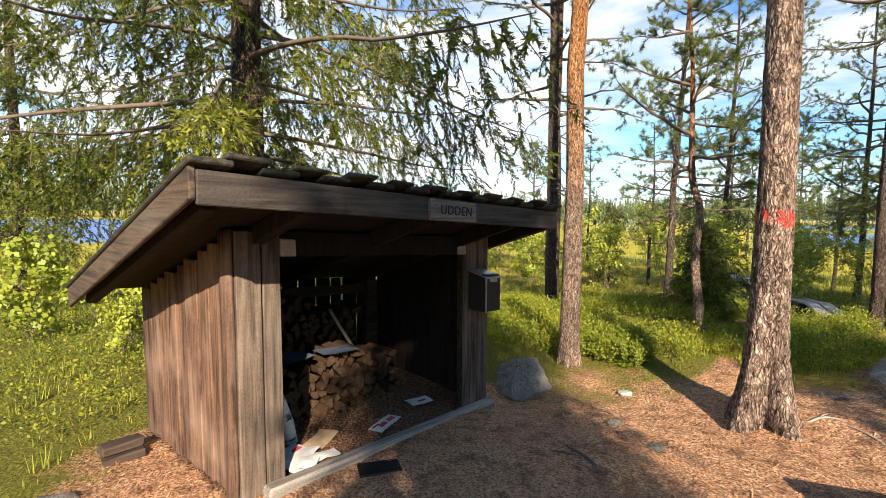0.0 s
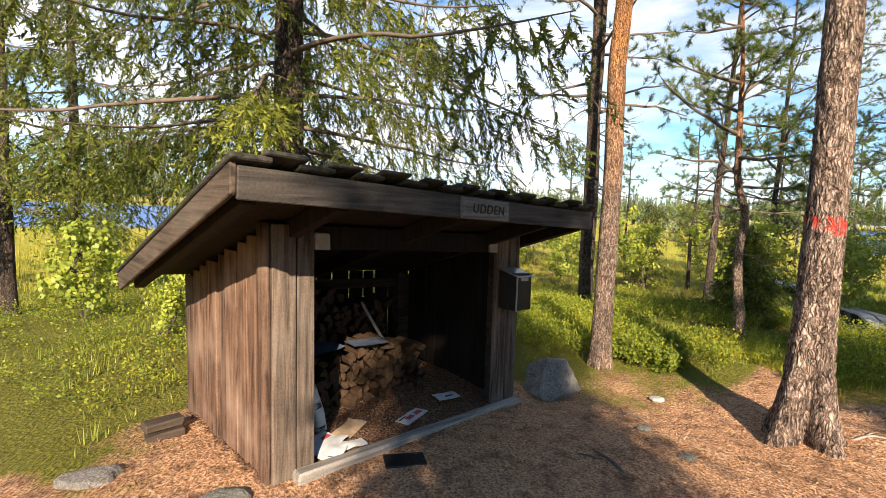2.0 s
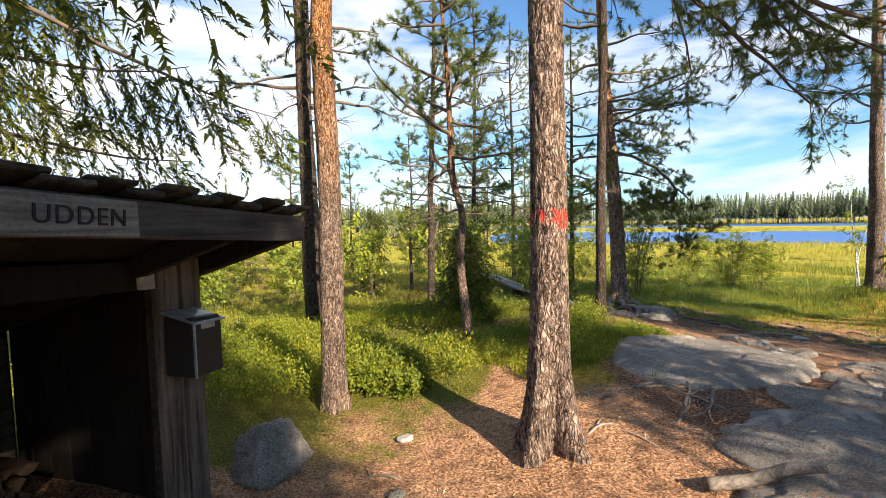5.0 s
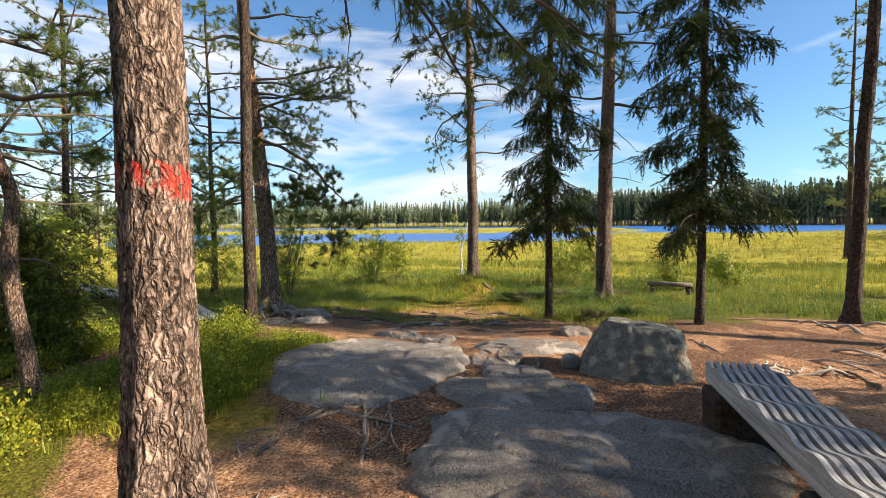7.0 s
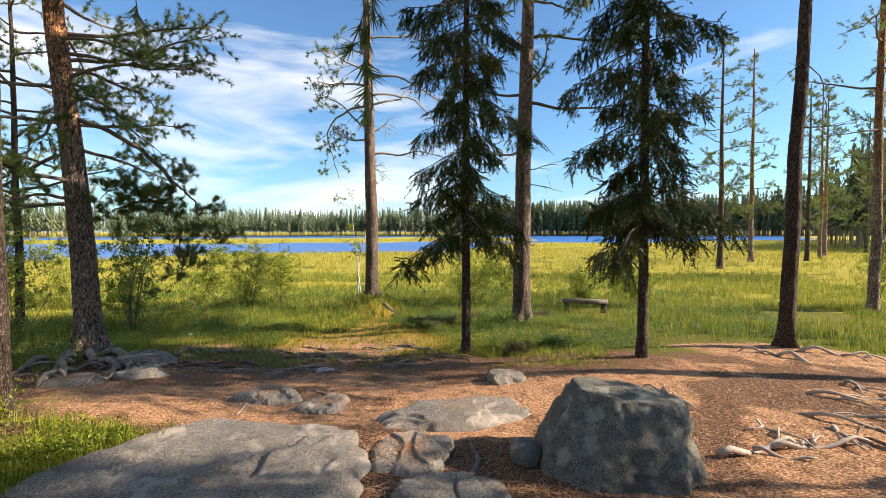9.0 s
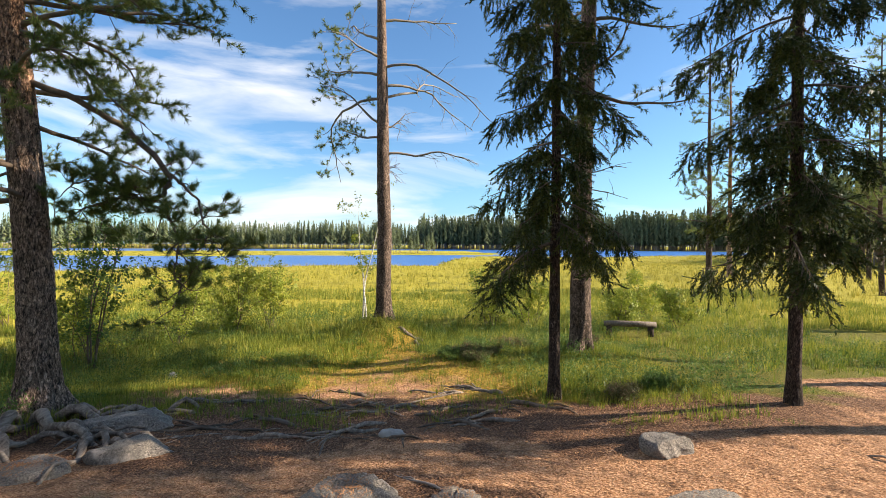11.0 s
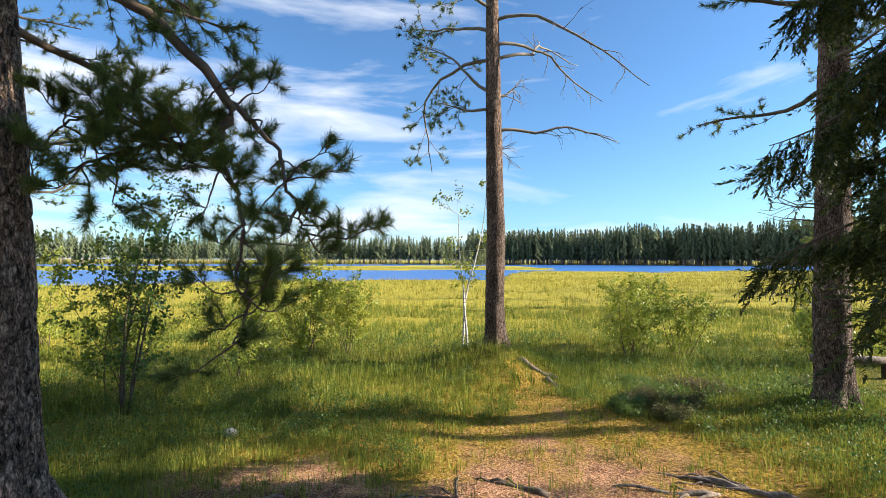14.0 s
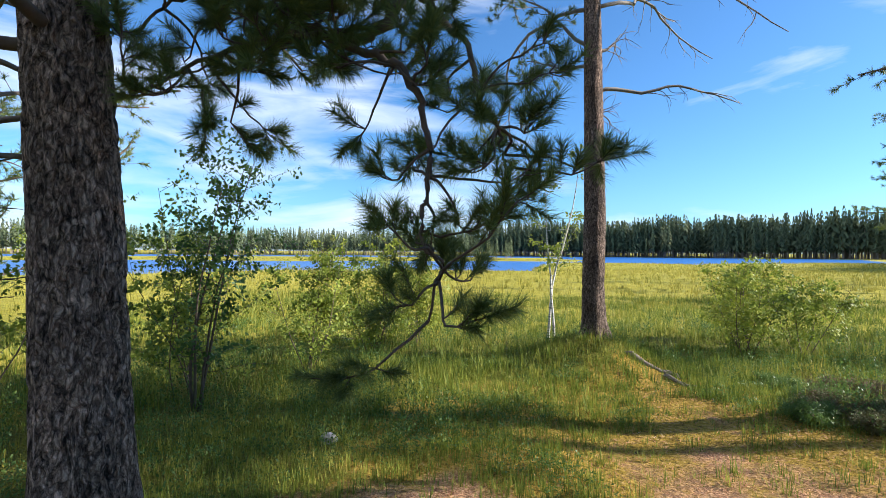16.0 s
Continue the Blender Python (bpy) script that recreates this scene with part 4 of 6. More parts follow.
rock("stone", "small rounded stone beside the outcrop", 6.5, 2.12, 0.12, 0.1, 0.08, 10, "granite", 0.25, 14, ((0, 0, 1, 0.6),), 3)
tagged(part("plank", box_bm(-0.31, 0.31, -0.045, 0.045, 0, 0.04, 0.004, 0.002), M["fresh_plank"], at=pose(2.82, 1.38, land1(2.86, 1.36) + 0.325, 0, 0, -27)), "fresh yellow sawn plank lying on granite", "plank")

# wavy slatted bench
bench = thing("bench", pose(4.99, 0.75, 0.0, 0, 0, 1.9), "grey wavy-slatted wooden bench on dark wooden blocks", "bench")
for k in range(8):
    y = -0.022 - k * 0.046
    xs_ = np.linspace(-1.78, -0.005, 56)
    zt = 0.405 + 0.013 * np.sin(xs_ * 2 * np.pi / 0.27 + 0.5) + rng.uniform(-0.003, 0.003)
    V = []
    for x_, z_ in zip(xs_, zt):
        V += [(x_, y - 0.0125, z_), (x_, y + 0.0125, z_), (x_, y + 0.0125, 0.29), (x_, y - 0.0125, 0.29)]
    F = []
    for i in range(len(xs_) - 1):
        for j in range(4):
            F.append((i * 4 + j, i * 4 + (j + 1) % 4, i * 4 + 4 + (j + 1) % 4, i * 4 + 4 + j))
    F += [(3, 2, 1, 0), tuple((len(xs_) - 1) * 4 + j for j in range(4))]
    part("slat", mesh_data("slat", V, F, M["bench_wood"], False), parent=bench)
for x in (-0.2, -1.4):
    part("support", box_bm(x - 0.12, x + 0.12, -0.40, 0.03, -0.08, 0.288, 0.02, 0.012), M["dark_wood"], bench, "dark heavy wooden block")

far_bench = thing("bench", pose(5.2, -1.2, land1(5.2, -1.2), 0, 0, -75), "low weathered grey plank bench beside the clearing", "bench")
for k in range(3):
    part("seat_plank", box_bm(-0.5, 0.7, -0.17 + k * 0.115, -0.065 + k * 0.115, 0.24, 0.285, 0.006, 0.003), M["bench_wood"], far_bench)
for x in (-0.35, 0.5):
    part("support", box_bm(x - 0.07, x + 0.07, -0.16, 0.16, -0.03, 0.237, 0.012, 0.006), M["dark_wood"], far_bench, "dark wooden block")

# ---- trees ----
def trunk_mesh(pts, radii, mat, sides=28, step=0.05, crack=0.010, flare=0.5, legs=5, seed=0.0, rise=0.13):
    """A bark-plated trunk along a bent line, spreading into root legs at its foot."""
    pts, radii = np.asarray(pts, float), np.asarray(radii, float)
    s = np.concatenate([[0], np.cumsum(np.linalg.norm(np.diff(pts, axis=0), axis=1))])
    low = np.arange(0, min(s[-1], 5.0), step)
    ss = np.concatenate([low, np.linspace(low[-1] + 0.15, s[-1], max(6, int((s[-1] - low[-1]) / 0.3)))])
    P = np.stack([np.interp(ss, s, pts[:, i]) for i in range(3)], 1)
    for _ in range(6):
        P[1:-1] = (P[:-2] + 2 * P[1:-1] + P[2:]) / 4
    R = np.interp(ss, s, radii)
    th = np.arange(sides) * 2 * np.pi / sides
    T, S = np.meshgrid(th, ss)
    foot = np.exp(-S / rise)
    rr = R[:, None] * (1 + flare * foot * (0.65 + 0.6 * np.cos(legs * T + seed) + 0.35 * np.cos((legs - 2) * T + 2 * seed)))
    q = np.stack([np.cos(T) * R[:, None] * 32 + seed, np.sin(T) * R[:, None] * 32, S * 7.5], -1).reshape(-1, 3)
    n = vnoise(q) * 0.7 + vnoise(q * 2.1 + 7) * 0.3
    ridge = np.minimum(np.abs(n - 0.5) * 7, 1).reshape(T.shape)
    fade = np.clip(R[:, None] / radii[0], 0.2, 1)
    rr = rr + (ridge - 0.6) * crack * fade + (vnoise(q * 0.15 + 3).reshape(T.shape) - 0.5) * 0.05 * R[:, None]
    V = P[:, None] + np.stack([np.cos(T) * rr, np.sin(T) * rr, 0 * T], -1)
    V[0, :, 2] -= 0.1
    n_ = len(ss)
    i, j = np.meshgrid(np.arange(n_ - 1), np.arange(sides), indexing="ij")
    a, b = (i * sides + j).ravel(), (i * sides + (j + 1) % sides).ravel()
    return mesh_data("trunk", V, np.stack([a, b, b + sides, a + sides], 1), mat)


def tuft(n, L, w, seed, stem=0.05):
    """A brush of pine needles round a shoot that runs along z."""
    r = np.random.default_rng(seed)
    V, F = [], []
    for k in range(n):
        a, tilt, z = r.uniform(0, 2 * np.pi), r.uniform(0.35, 1.15), r.uniform(0, stem)
        d = np.array([math.cos(a) * math.sin(tilt), math.sin(a) * math.sin(tilt), math.cos(tilt)])
        side = np.cross(d, r.normal(0, 1, 3))
        side *= w / 2 / np.linalg.norm(side)
        p = np.array([0, 0, z])
        V += [p - side, p + side, p + d * L * r.uniform(0.75, 1.1)]
        F.append((3 * k, 3 * k + 1, 3 * k + 2))
    return np.array(V), np.array(F)


def spray(n, L, needle, w, seed):
    """A spruce shoot along z, thick with short needles."""
    r = np.random.default_rng(seed)
    V, F = [], []
    for k in range(n):
        a, z = r.uniform(0, 2 * np.pi), L * (k + 0.5) / n
        d = np.array([math.cos(a) * 0.75, math.sin(a) * 0.75, 0.75])
        side = np.cross(d, (0, 0, 1.0))
        side *= w / 2 / np.linalg.norm(side)
        p = np.array([0, 0, z])
        V += [p - side, p + side, p + d * needle * (1.15 - 0.5 * z / L)]
        F.append((3 * k, 3 * k + 1, 3 * k + 2))
    return np.array(V), np.array(F)


TUFT_NEAR, TUFT_MID, TUFT_FAR = tuft(60, 0.072, 0.0026, 1), tuft(32, 0.085, 0.0056, 2), tuft(14, 0.13, 0.013, 3)
SPRAY_FAR = spray(7, 0.34, 0.11, 0.055, 9)
SPRAY_NEAR, SPRAY_MID = spray(20, 0.20, 0.048, 0.016, 4), spray(12, 0.24, 0.065, 0.024, 5)


def side_ways(d, spread, lift=0.0):
    """A direction turned away from d by chance."""
    v = d + rng.normal(0, spread, 3)
    v[2] += lift
    return v / np.linalg.norm(v)


def dress_pine(wood, needles, line, r0, template, twigs, per, reach, from_=0.35, lift=0.12, droop=0.0, size=1.0):
    """Twigs with needle brushes along a limb."""
    n = len(line)
    V, F = tube(line, np.linspace(r0, max(0.004, r0 * 0.25), n), 6, 0.1)
    wood.add(V, F)
    dirs, places = [], []
    d = np.gradient(line, axis=0)
    for k in range(twigs):
        u = from_ + (1 - from_) * (k + rng.random()) / twigs
        i = min(int(u * (n - 1)), n - 2)
        p = line[i] + (line[i + 1] - line[i]) * (u * (n - 1) - i)
        dd = side_ways(d[i] / np.linalg.norm(d[i]), 0.6, lift)
        tw = wander(p, dd, reach * rng.uniform(0.5, 1.1), 5, 0.16, droop + 0.05)
        wood.add(*tube(tw[[0, 2, 5]], [0.005, 0.004, 0.002], 3))
        for c in range(per):
            w = 0.25 + 0.75 * (c + rng.random()) / per
            m = min(int(w * 5), 4)
            base = tw[m] + (tw[m + 1] - tw[m]) * (w * 5 - m)
            dirs.append(side_ways((tw[m + 1] - tw[m]) / np.linalg.norm(tw[m + 1] - tw[m]), 0.45, 0.1))
            places.append(base)
    dirs, places = np.array(dirs), np.array(places)
    if len(dirs):
        needles.scatter(template[0], template[1], frames(dirs, rng.uniform(0, 6.3, len(dirs)), rng.uniform(0.8, 1.2, len(dirs)) * size), places)


def stem_line(height, leanx, leany, wob, seed):
    r = np.random.default_rng(seed)
    h = np.linspace(0, height, 14)
    wx, wy = np.cumsum(r.normal(0, wob, 14)), np.cumsum(r.normal(0, wob, 14))
    wx, wy = wx - wx[0], wy - wy[0]
    return np.stack([leanx * h + wx, leany * h + wy, h], 1)


def finish(tree, wood, leaves, twig_mat, leaf_mat):
    if wood.v:
        tagged(part("branchwork", wood.mesh("branchwork", M[twig_mat], True), parent=tree), kind="stuff")
    if leaves.v:
        tagged(part("crown", leaves.mesh("crown", M[leaf_mat]), parent=tree), kind="stuff")


def pine(label, x, y, height, r, mat, seed, crown0, limbs, reach, template=None, leanx=0.0, leany=0.0, wob=0.02, twigs=9, per=5, dead=0, crack=0.01, flare=0.5, sides=28,
         step=0.05, rise=0.13, extra=None, line=None, size=1.0, twig_len=0.45):
    """A pine: plated trunk, limbs mostly high up, needle brushes at the twigs' ends, some dead snags below."""
    global rng
    keep, rng = rng, np.random.default_rng(1000 + seed)
    z = land1(x, y)
    tree = thing("pine_tree", (x, y, z), label, "tree")
    pts = stem_line(height, leanx, leany, wob, seed) if line is None else np.asarray(line, float)
    hs = pts[:, 2] / pts[-1, 2]
    rad = r * np.clip(1 - 0.82 * hs ** 1.1, 0.06, 1)
    part("trunk", trunk_mesh(pts, rad, M[mat], sides, step, crack, flare, 5, seed * 1.7, rise), parent=tree)
    wood, leaves = Soup(), Soup()
    template = template or TUFT_MID
    for k in range(limbs):
        u = (k + rng.random()) / limbs
        h = crown0 + (height * 0.97 - crown0) * u
        i = np.interp(h, pts[:, 2], np.arange(len(pts)))
        p = np.array([np.interp(h, pts[:, 2], pts[:, 0]), np.interp(h, pts[:, 2], pts[:, 1]), h])
        a = k * 2.4 + rng.uniform(-0.5, 0.5)
        L = reach * (1.0 - 0.75 * u ** 1.5) * rng.uniform(0.6, 1.1)
        d = np.array([math.cos(a), math.sin(a), rng.uniform(-0.15, 0.35)])
        ln = wander(p, d, L, 9, 0.13, 0.02)
        top = h > 6.8
        dress_pine(wood, leaves, ln, 0.012 + 0.012 * L, TUFT_FAR if top else template, twigs, max(3, per - 2) if top else per, twig_len * (0.6 + 0.25 * L), 0.3, size=size)
    for k in range(dead):
        h = rng.uniform(0.25, 1.0) * crown0 + 0.4
        p = np.array([np.interp(h, pts[:, 2], pts[:, 0]), np.interp(h, pts[:, 2], pts[:, 1]), h])
        a = rng.uniform(0, 6.28)
        ln = wander(p, (math.cos(a), math.sin(a), rng.uniform(-0.3, 0.2)), rng.uniform(0.3, 1.2), 7, 0.2, -0.04)
        wood.add(*tube(ln, np.linspace(0.012, 0.003, 8), 4))
        for c in range(3):
            q = ln[3 + c]
            wood.add(*tube(wander(q, side_ways((ln[4] - ln[3]) / np.linalg.norm(ln[4] - ln[3]), 0.6), 0.3, 4, 0.2), np.linspace(0.005, 0.002, 5), 3))
    if extra:
        extra(wood, leaves, pts)
    finish(tree, wood, leaves, "twig", "pine_needles")
    rng = keep
    return tree


def spruce(label, x, y, height, r, seed, low, branches, reach, needle, template, twigs=14, sprays=4, leanx=0.0, leany=0.0, mat="dark_bark", fall=-0.03, start_dip=-0.15, twig=0.35, top_thin=1.0, hang=0.6, clear=None, low_bias=1.15, column=False):
    """A spruce: whorls of drooping limbs hung with needle-covered shoots."""
    global rng
    keep, rng = rng, np.random.default_rng(2000 + seed)
    z = land1(x, y)
    tree = thing("spruce_tree", (x, y, z), label, "tree")
    pts = stem_line(height, leanx, leany, 0.01, seed)
    part("trunk", trunk_mesh(pts, r * np.clip(1 - 0.9 * pts[:, 2] / height, 0.05, 1), M[mat], 20, 0.07, 0.006, 0.35, 4, seed), parent=tree)
    wood, leaves = Soup(), Soup()
    dirs, places = [], []
    for k in range(branches):
        u = ((k + rng.random()) / branches) ** low_bias
        h = low + (height * 0.98 - low) * u
        p = np.array([np.interp(h, pts[:, 2], pts[:, 0]), np.interp(h, pts[:, 2], pts[:, 1]), h])
        a = k * 2.399 + rng.uniform(-0.35, 0.35)
        if clear and h < clear[2] and abs((a - clear[0] + math.pi) % (2 * math.pi) - math.pi) < clear[1]:
            continue
        L = max(0.15, reach * (1 - u) ** 0.8 * rng.uniform(0.65, 1.1))
        if column:
            L = max(0.15, reach * min(1.0, (1 - u) / 0.55) * rng.uniform(0.4, 1.15))
        ln = wander(p, (math.cos(a), math.sin(a), start_dip), L, 10, 0.05, fall)
        ln[7:, 2] += np.array([0.01, 0.03, 0.06, 0.1]) * L
        wood.add(*tube(ln, np.linspace(0.008 + 0.007 * L, 0.003, 11), 5))
        nt = max(3, int(twigs * (0.35 + 0.65 * L / reach) * (top_thin if u > 0.5 else 1)))
        for c in range(nt):
            w = 0.12 + 0.88 * (c + rng.random()) / nt
            i = min(int(w * 10), 9)
            q = ln[i] + (ln[i + 1] - ln[i]) * (w * 10 - i)
            fw = (ln[i + 1] - ln[i]) / np.linalg.norm(ln[i + 1] - ln[i])
            sd = np.cross(fw, (0, 0, 1)) * (1 if c % 2 else -1)
            dd = fw * 0.55 + sd * rng.uniform(0.25, 0.8) + np.array([0, 0, -hang * rng.uniform(0.4, 1.3)])
            tl = twig * (0.45 + 0.6 * (1 - abs(w - 0.5))) * rng.uniform(0.6, 1.2) * (0.5 + 0.5 * L / reach)
            tw = wander(q, dd, tl, 5, 0.10, -0.10)
            wood.add(*tube(tw[[0, 3, 5]], [0.0035, 0.0025, 0.0015], 3))
            for e in range(sprays):
                v = 0.05 + 0.95 * (e + rng.random()) / sprays
                j = min(int(v * 5), 4)
                dirs.append(side_ways((tw[j + 1] - tw[j]) / np.linalg.norm(tw[j + 1] - tw[j]), 0.42))
                places.append(tw[j] + (tw[j + 1] - tw[j]) * (v * 5 - j))
    dirs, places = np.array(dirs), np.array(places)
    leaves.scatter(template[0], template[1], frames(dirs, rng.uniform(0, 6.3, len(dirs)), rng.uniform(0.75, 1.25, len(dirs))), places)
    finish(tree, wood, leaves, "twig", needle)
    rng = keep
    return tree


def leaf_template(w, h, n, seed, stem):
    """A shoot along z with small pointed leaves."""
    r = np.random.default_rng(seed)
    V, F = [], []
    for k in range(n):
        a, z = r.uniform(0, 6.28), stem * (k + 0.6) / n
        d = np.array([math.cos(a), math.sin(a), r.uniform(-0.4, 0.7)])
        d /= np.linalg.norm(d)
        s = np.cross(d, (0, 0, 1)) + r.normal(0, 0.35, 3)
        s *= w / 2 / np.linalg.norm(s)
        p = np.array([0, 0, z]) + d * 0.008
        V += [p, p + d * h * 0.45 - s, p + d * h, p + d * h * 0.45 + s]
        F += [(4 * k, 4 * k + 1, 4 * k + 2), (4 * k, 4 * k + 2, 4 * k + 3)]
    return np.array(V), np.array(F)


HEATHER_SHOOT = leaf_template(0.007, 0.02, 12, 8, 0.10)
BIRCH_SHOOT, BIRCH_FAR = leaf_template(0.036, 0.05, 6, 6, 0.17), leaf_template(0.06, 0.075, 6, 7, 0.22)


def birch(label, x, y, height, stems, spread, seed, leaf="birch_leaf", template=None, shoots=60, name="birch_bush", category="bush", lean_=(0, 0), r=0.008, low=0.15, mat="twig"):
    """Slender stems with fine side twigs and small leaves."""
    global rng
    keep, rng = rng, np.random.default_rng(3000 + seed)
    z = land1(x, y)
    tree = thing(name, (x, y, z), label, category)
    wood, leaves, dirs, places = Soup(), Soup(), [], []
    for k in range(stems):
        a = rng.uniform(0, 6.28)
        d = np.array([math.cos(a) * spread + lean_[0], math.sin(a) * spread + lean_[1], 1.0])
        hh = height * rng.uniform(0.65, 1.05)
        ln = wander((rng.normal(0, 0.05), rng.normal(0, 0.05), -0.03), d, hh, 10, 0.07, 0.03)
        wood.add(*tube(ln, np.linspace(r, 0.002, 11), 5))
        for c in range(max(4, shoots // 6)):
            w = low + (1 - low) * rng.random() ** 0.8
            i = min(int(w * 10), 9)
            q = ln[i] + (ln[i + 1] - ln[i]) * (w * 10 - i)
            b = rng.uniform(0, 6.28)
            tw = wander(q, (math.cos(b), math.sin(b), rng.uniform(0.2, 0.9)), height * 0.30 * (1.1 - 0.6 * w) * rng.uniform(0.4, 1.1), 5, 0.14, -0.02)
            wood.add(*tube(tw[[0, 3, 5]], [0.003, 0.002, 0.001], 3))
            for e in range(6):
                v = 0.15 + 0.85 * (e + rng.random()) / 6
                j = min(int(v * 5), 4)
                dirs.append(side_ways((tw[j + 1] - tw[j]) / np.linalg.norm(tw[j + 1] - tw[j]), 0.5))
                places.append(tw[j] + (tw[j + 1] - tw[j]) * (v * 5 - j))
    t = template or BIRCH_SHOOT
    dirs, places = np.array(dirs), np.array(places)
    leaves.scatter(t[0], t[1], frames(dirs, rng.uniform(0, 6.3, len(dirs)), rng.uniform(0.7, 1.2, len(dirs))), places)
    finish(tree, wood, leaves, mat, leaf)
    rng = keep
    return tree


def red_limbs(wood, leaves, pts):
    """Long limbs that reach out and hang over the clearing."""
    for h, a, L, dip in ((3.5, -0.1, 2.5, -0.04), (3.7, -0.5, 2.8, -0.04), (3.45, -0.35, 2.3, -0.035), (3.6, -0.75, 2.6, -0.045), (3.9, -0.25, 2.9, -0.045), (4.3, 0.15, 2.8, -0.04), (4.0, -0.8, 2.6, -0.04), (4.5, -0.3, 3.3, -0.045), (4.8, 0.5, 2.6, -0.04), (4.6, -1.1, 2.8, -0.04), (5.0, -0.6, 3.4, -0.05)):
        ln = wander((0.02, 0.0, h), (math.cos(a), math.sin(a), -0.18), L, 10, 0.09, dip)
        dress_pine(wood, leaves, ln, 0.03, TUFT_MID, 20, 6, 0.6, 0.35, droop=-0.02)


pine("tall pine with cracked bark and a red painted band", 3.06, 3.04, 13, 0.126, "red_marked_bark", 1, 6.0, 22, 2.6, leanx=0.004, leany=0.012, wob=0.012, flare=1.15, rise=0.3, crack=0.011, sides=72, step=0.022, extra=red_limbs)
pine("tall pine with flaking orange bark", 2.17, 4.58, 13, 0.098, "orange_bark", 2, 5.2, 24, 2.4, leanx=0.012, leany=0.0, flare=0.45, crack=0.007, sides=40, step=0.04, twigs=10)
pine("slender dark pine with dead lower twigs", 3.12, 7.75, 12, 0.10, "dark_bark", 3, 3.2, 22, 1.9, leanx=-0.004, dead=16, twigs=8)
pine("slender dark pine growing close to another", 3.32, 8.15, 11, 0.07, "dark_bark", 33, 3.4, 18, 1.6, leanx=-0.012, dead=8, twigs=8)
TWIST = [(0, 0, 0), (-0.03, 0.0, 0.35), (-0.09, 0.02, 0.8), (-0.10, 0.03, 1.15), (-0.06, 0.0, 1.55), (-0.13, 0.0, 1.75), (-0.20, 0.02, 1.95), (-0.24, 0.0, 2.5), (-0.27, 0.0, 3.3), (-0.34, 0.02, 4.1), (-0.36, 0.0, 4.6)]
pine("small twisted pine with an orange crooked trunk", 4.28, 5.5, 4.6, 0.06, "orange_bark", 4, 1.9, 20, 1.15, line=TWIST, twigs=7, per=5, dead=6, flare=0.3, crack=0.004, twig_len=0.3)
pine("slender dark pine among roots", 6.68, 5.38, 11, 0.075, "dark_bark", 5, 3.6, 16, 1.5, leanx=-0.006, leany=0.008, twigs=8)


def hero_limbs(wood, leaves, pts):
    """Low crooked limbs that hang towards the trail, with needle brushes at the ends of their twigs."""
    o = np.array([9.95, 7.38, land1(9.95, 7.38)])
    bough = np.array([(9.97, 7.5, 3.0), (9.95, 7.05, 2.85), (9.98, 6.6, 2.6), (10.05, 6.32, 2.32), (10.05, 6.11, 2.03), (10.05, 6.17, 1.89), (10.05, 6.27, 1.80), (10.03, 6.42, 1.82)])
    back = np.array([(10.03, 6.42, 1.82), (10.05, 6.55, 1.89), (10.05, 6.71, 1.98), (10.02, 6.9, 2.02), (9.98, 7.08, 1.93)])
    left = np.array([(10.03, 6.42, 1.82), (10.0, 6.6, 1.81), (10.0, 6.8, 1.76), (9.98, 6.99, 1.68), (9.95, 7.18, 1.58)])
    hook = np.array([(10.05, 6.2, 2.15), (10.12, 6.07, 2.02), (10.15, 5.96, 1.91), (10.15, 5.86, 1.80), (10.15, 5.82, 1.58), (10.15, 5.75, 1.48), (10.15, 5.74, 1.39), (10.16, 5.69, 1.31)])
    fall = np.array([(10.03, 6.4, 1.80), (9.99, 6.19, 1.71), (9.98, 6.08, 1.62), (9.98, 6.02, 1.45), (9.98, 6.0, 1.29), (9.98, 6.02, 1.17), (9.97, 6.04, 1.02), (9.96, 5.95, 0.91), (9.96, 6.0, 0.71)])
    for line, r0, r1 in ((bough, 0.036, 0.022), (back, 0.019, 0.007), (left, 0.017, 0.005), (hook, 0.019, 0.005), (fall, 0.018, 0.005)):
        fine = np.stack([np.interp(np.linspace(0, len(line) - 1, 4 * len(line)), np.arange(len(line)), line[:, i]) for i in range(3)], 1)
        fine[1:-1] += rng.normal(0, 0.007, fine[1:-1].shape)
        wood.add(*tube(fine - o, np.linspace(r0, r1, len(fine)), 7, 0.16, r0 * 50))
    every = np.vstack([np.stack([np.interp(np.linspace(0, len(q) - 1, 12), np.arange(len(q)), q[:, i]) for i in range(3)], 1) for q in (back, left, hook, fall)])
    for k in range(84):
        p = every[(k * 7 + int(rng.integers(4))) % len(every)]
        a = rng.uniform(0, 6.28)
        low = p[2] < 1.5
        d = np.array([math.cos(a) * 0.8, math.sin(a), rng.uniform(-0.75, -0.05) if k % 3 else rng.uniform(0, 0.4)])
        ln = wander(p - o, d, rng.uniform(0.16, 0.42) * (1.15 if low else 1.0), 7, 0.22, -0.03)
        ln[-2:, 2] += (0.015, 0.04)
        wood.add(*tube(ln, np.linspace(0.007, 0.003, 8), 5, 0.1))
        dirs, places = [], []
        for c in range(int(rng.integers(4, 8))):
            i = 7 if c < 2 else int(rng.integers(4, 8))
            dd = side_ways((ln[7] - ln[6]) / np.linalg.norm(ln[7] - ln[6]), 0.55, 0.25)
            tw = wander(ln[i], dd, rng.uniform(0.03, 0.13), 3, 0.15, 0.05)
            wood.add(*tube(tw, [0.003, 0.0028, 0.0025, 0.002], 4))
            for w in range(3):
                dirs.append(side_ways((tw[3] - tw[2]) / np.linalg.norm(tw[3] - tw[2]), 0.2, 0.1))
                places.append(tw[3 - w])
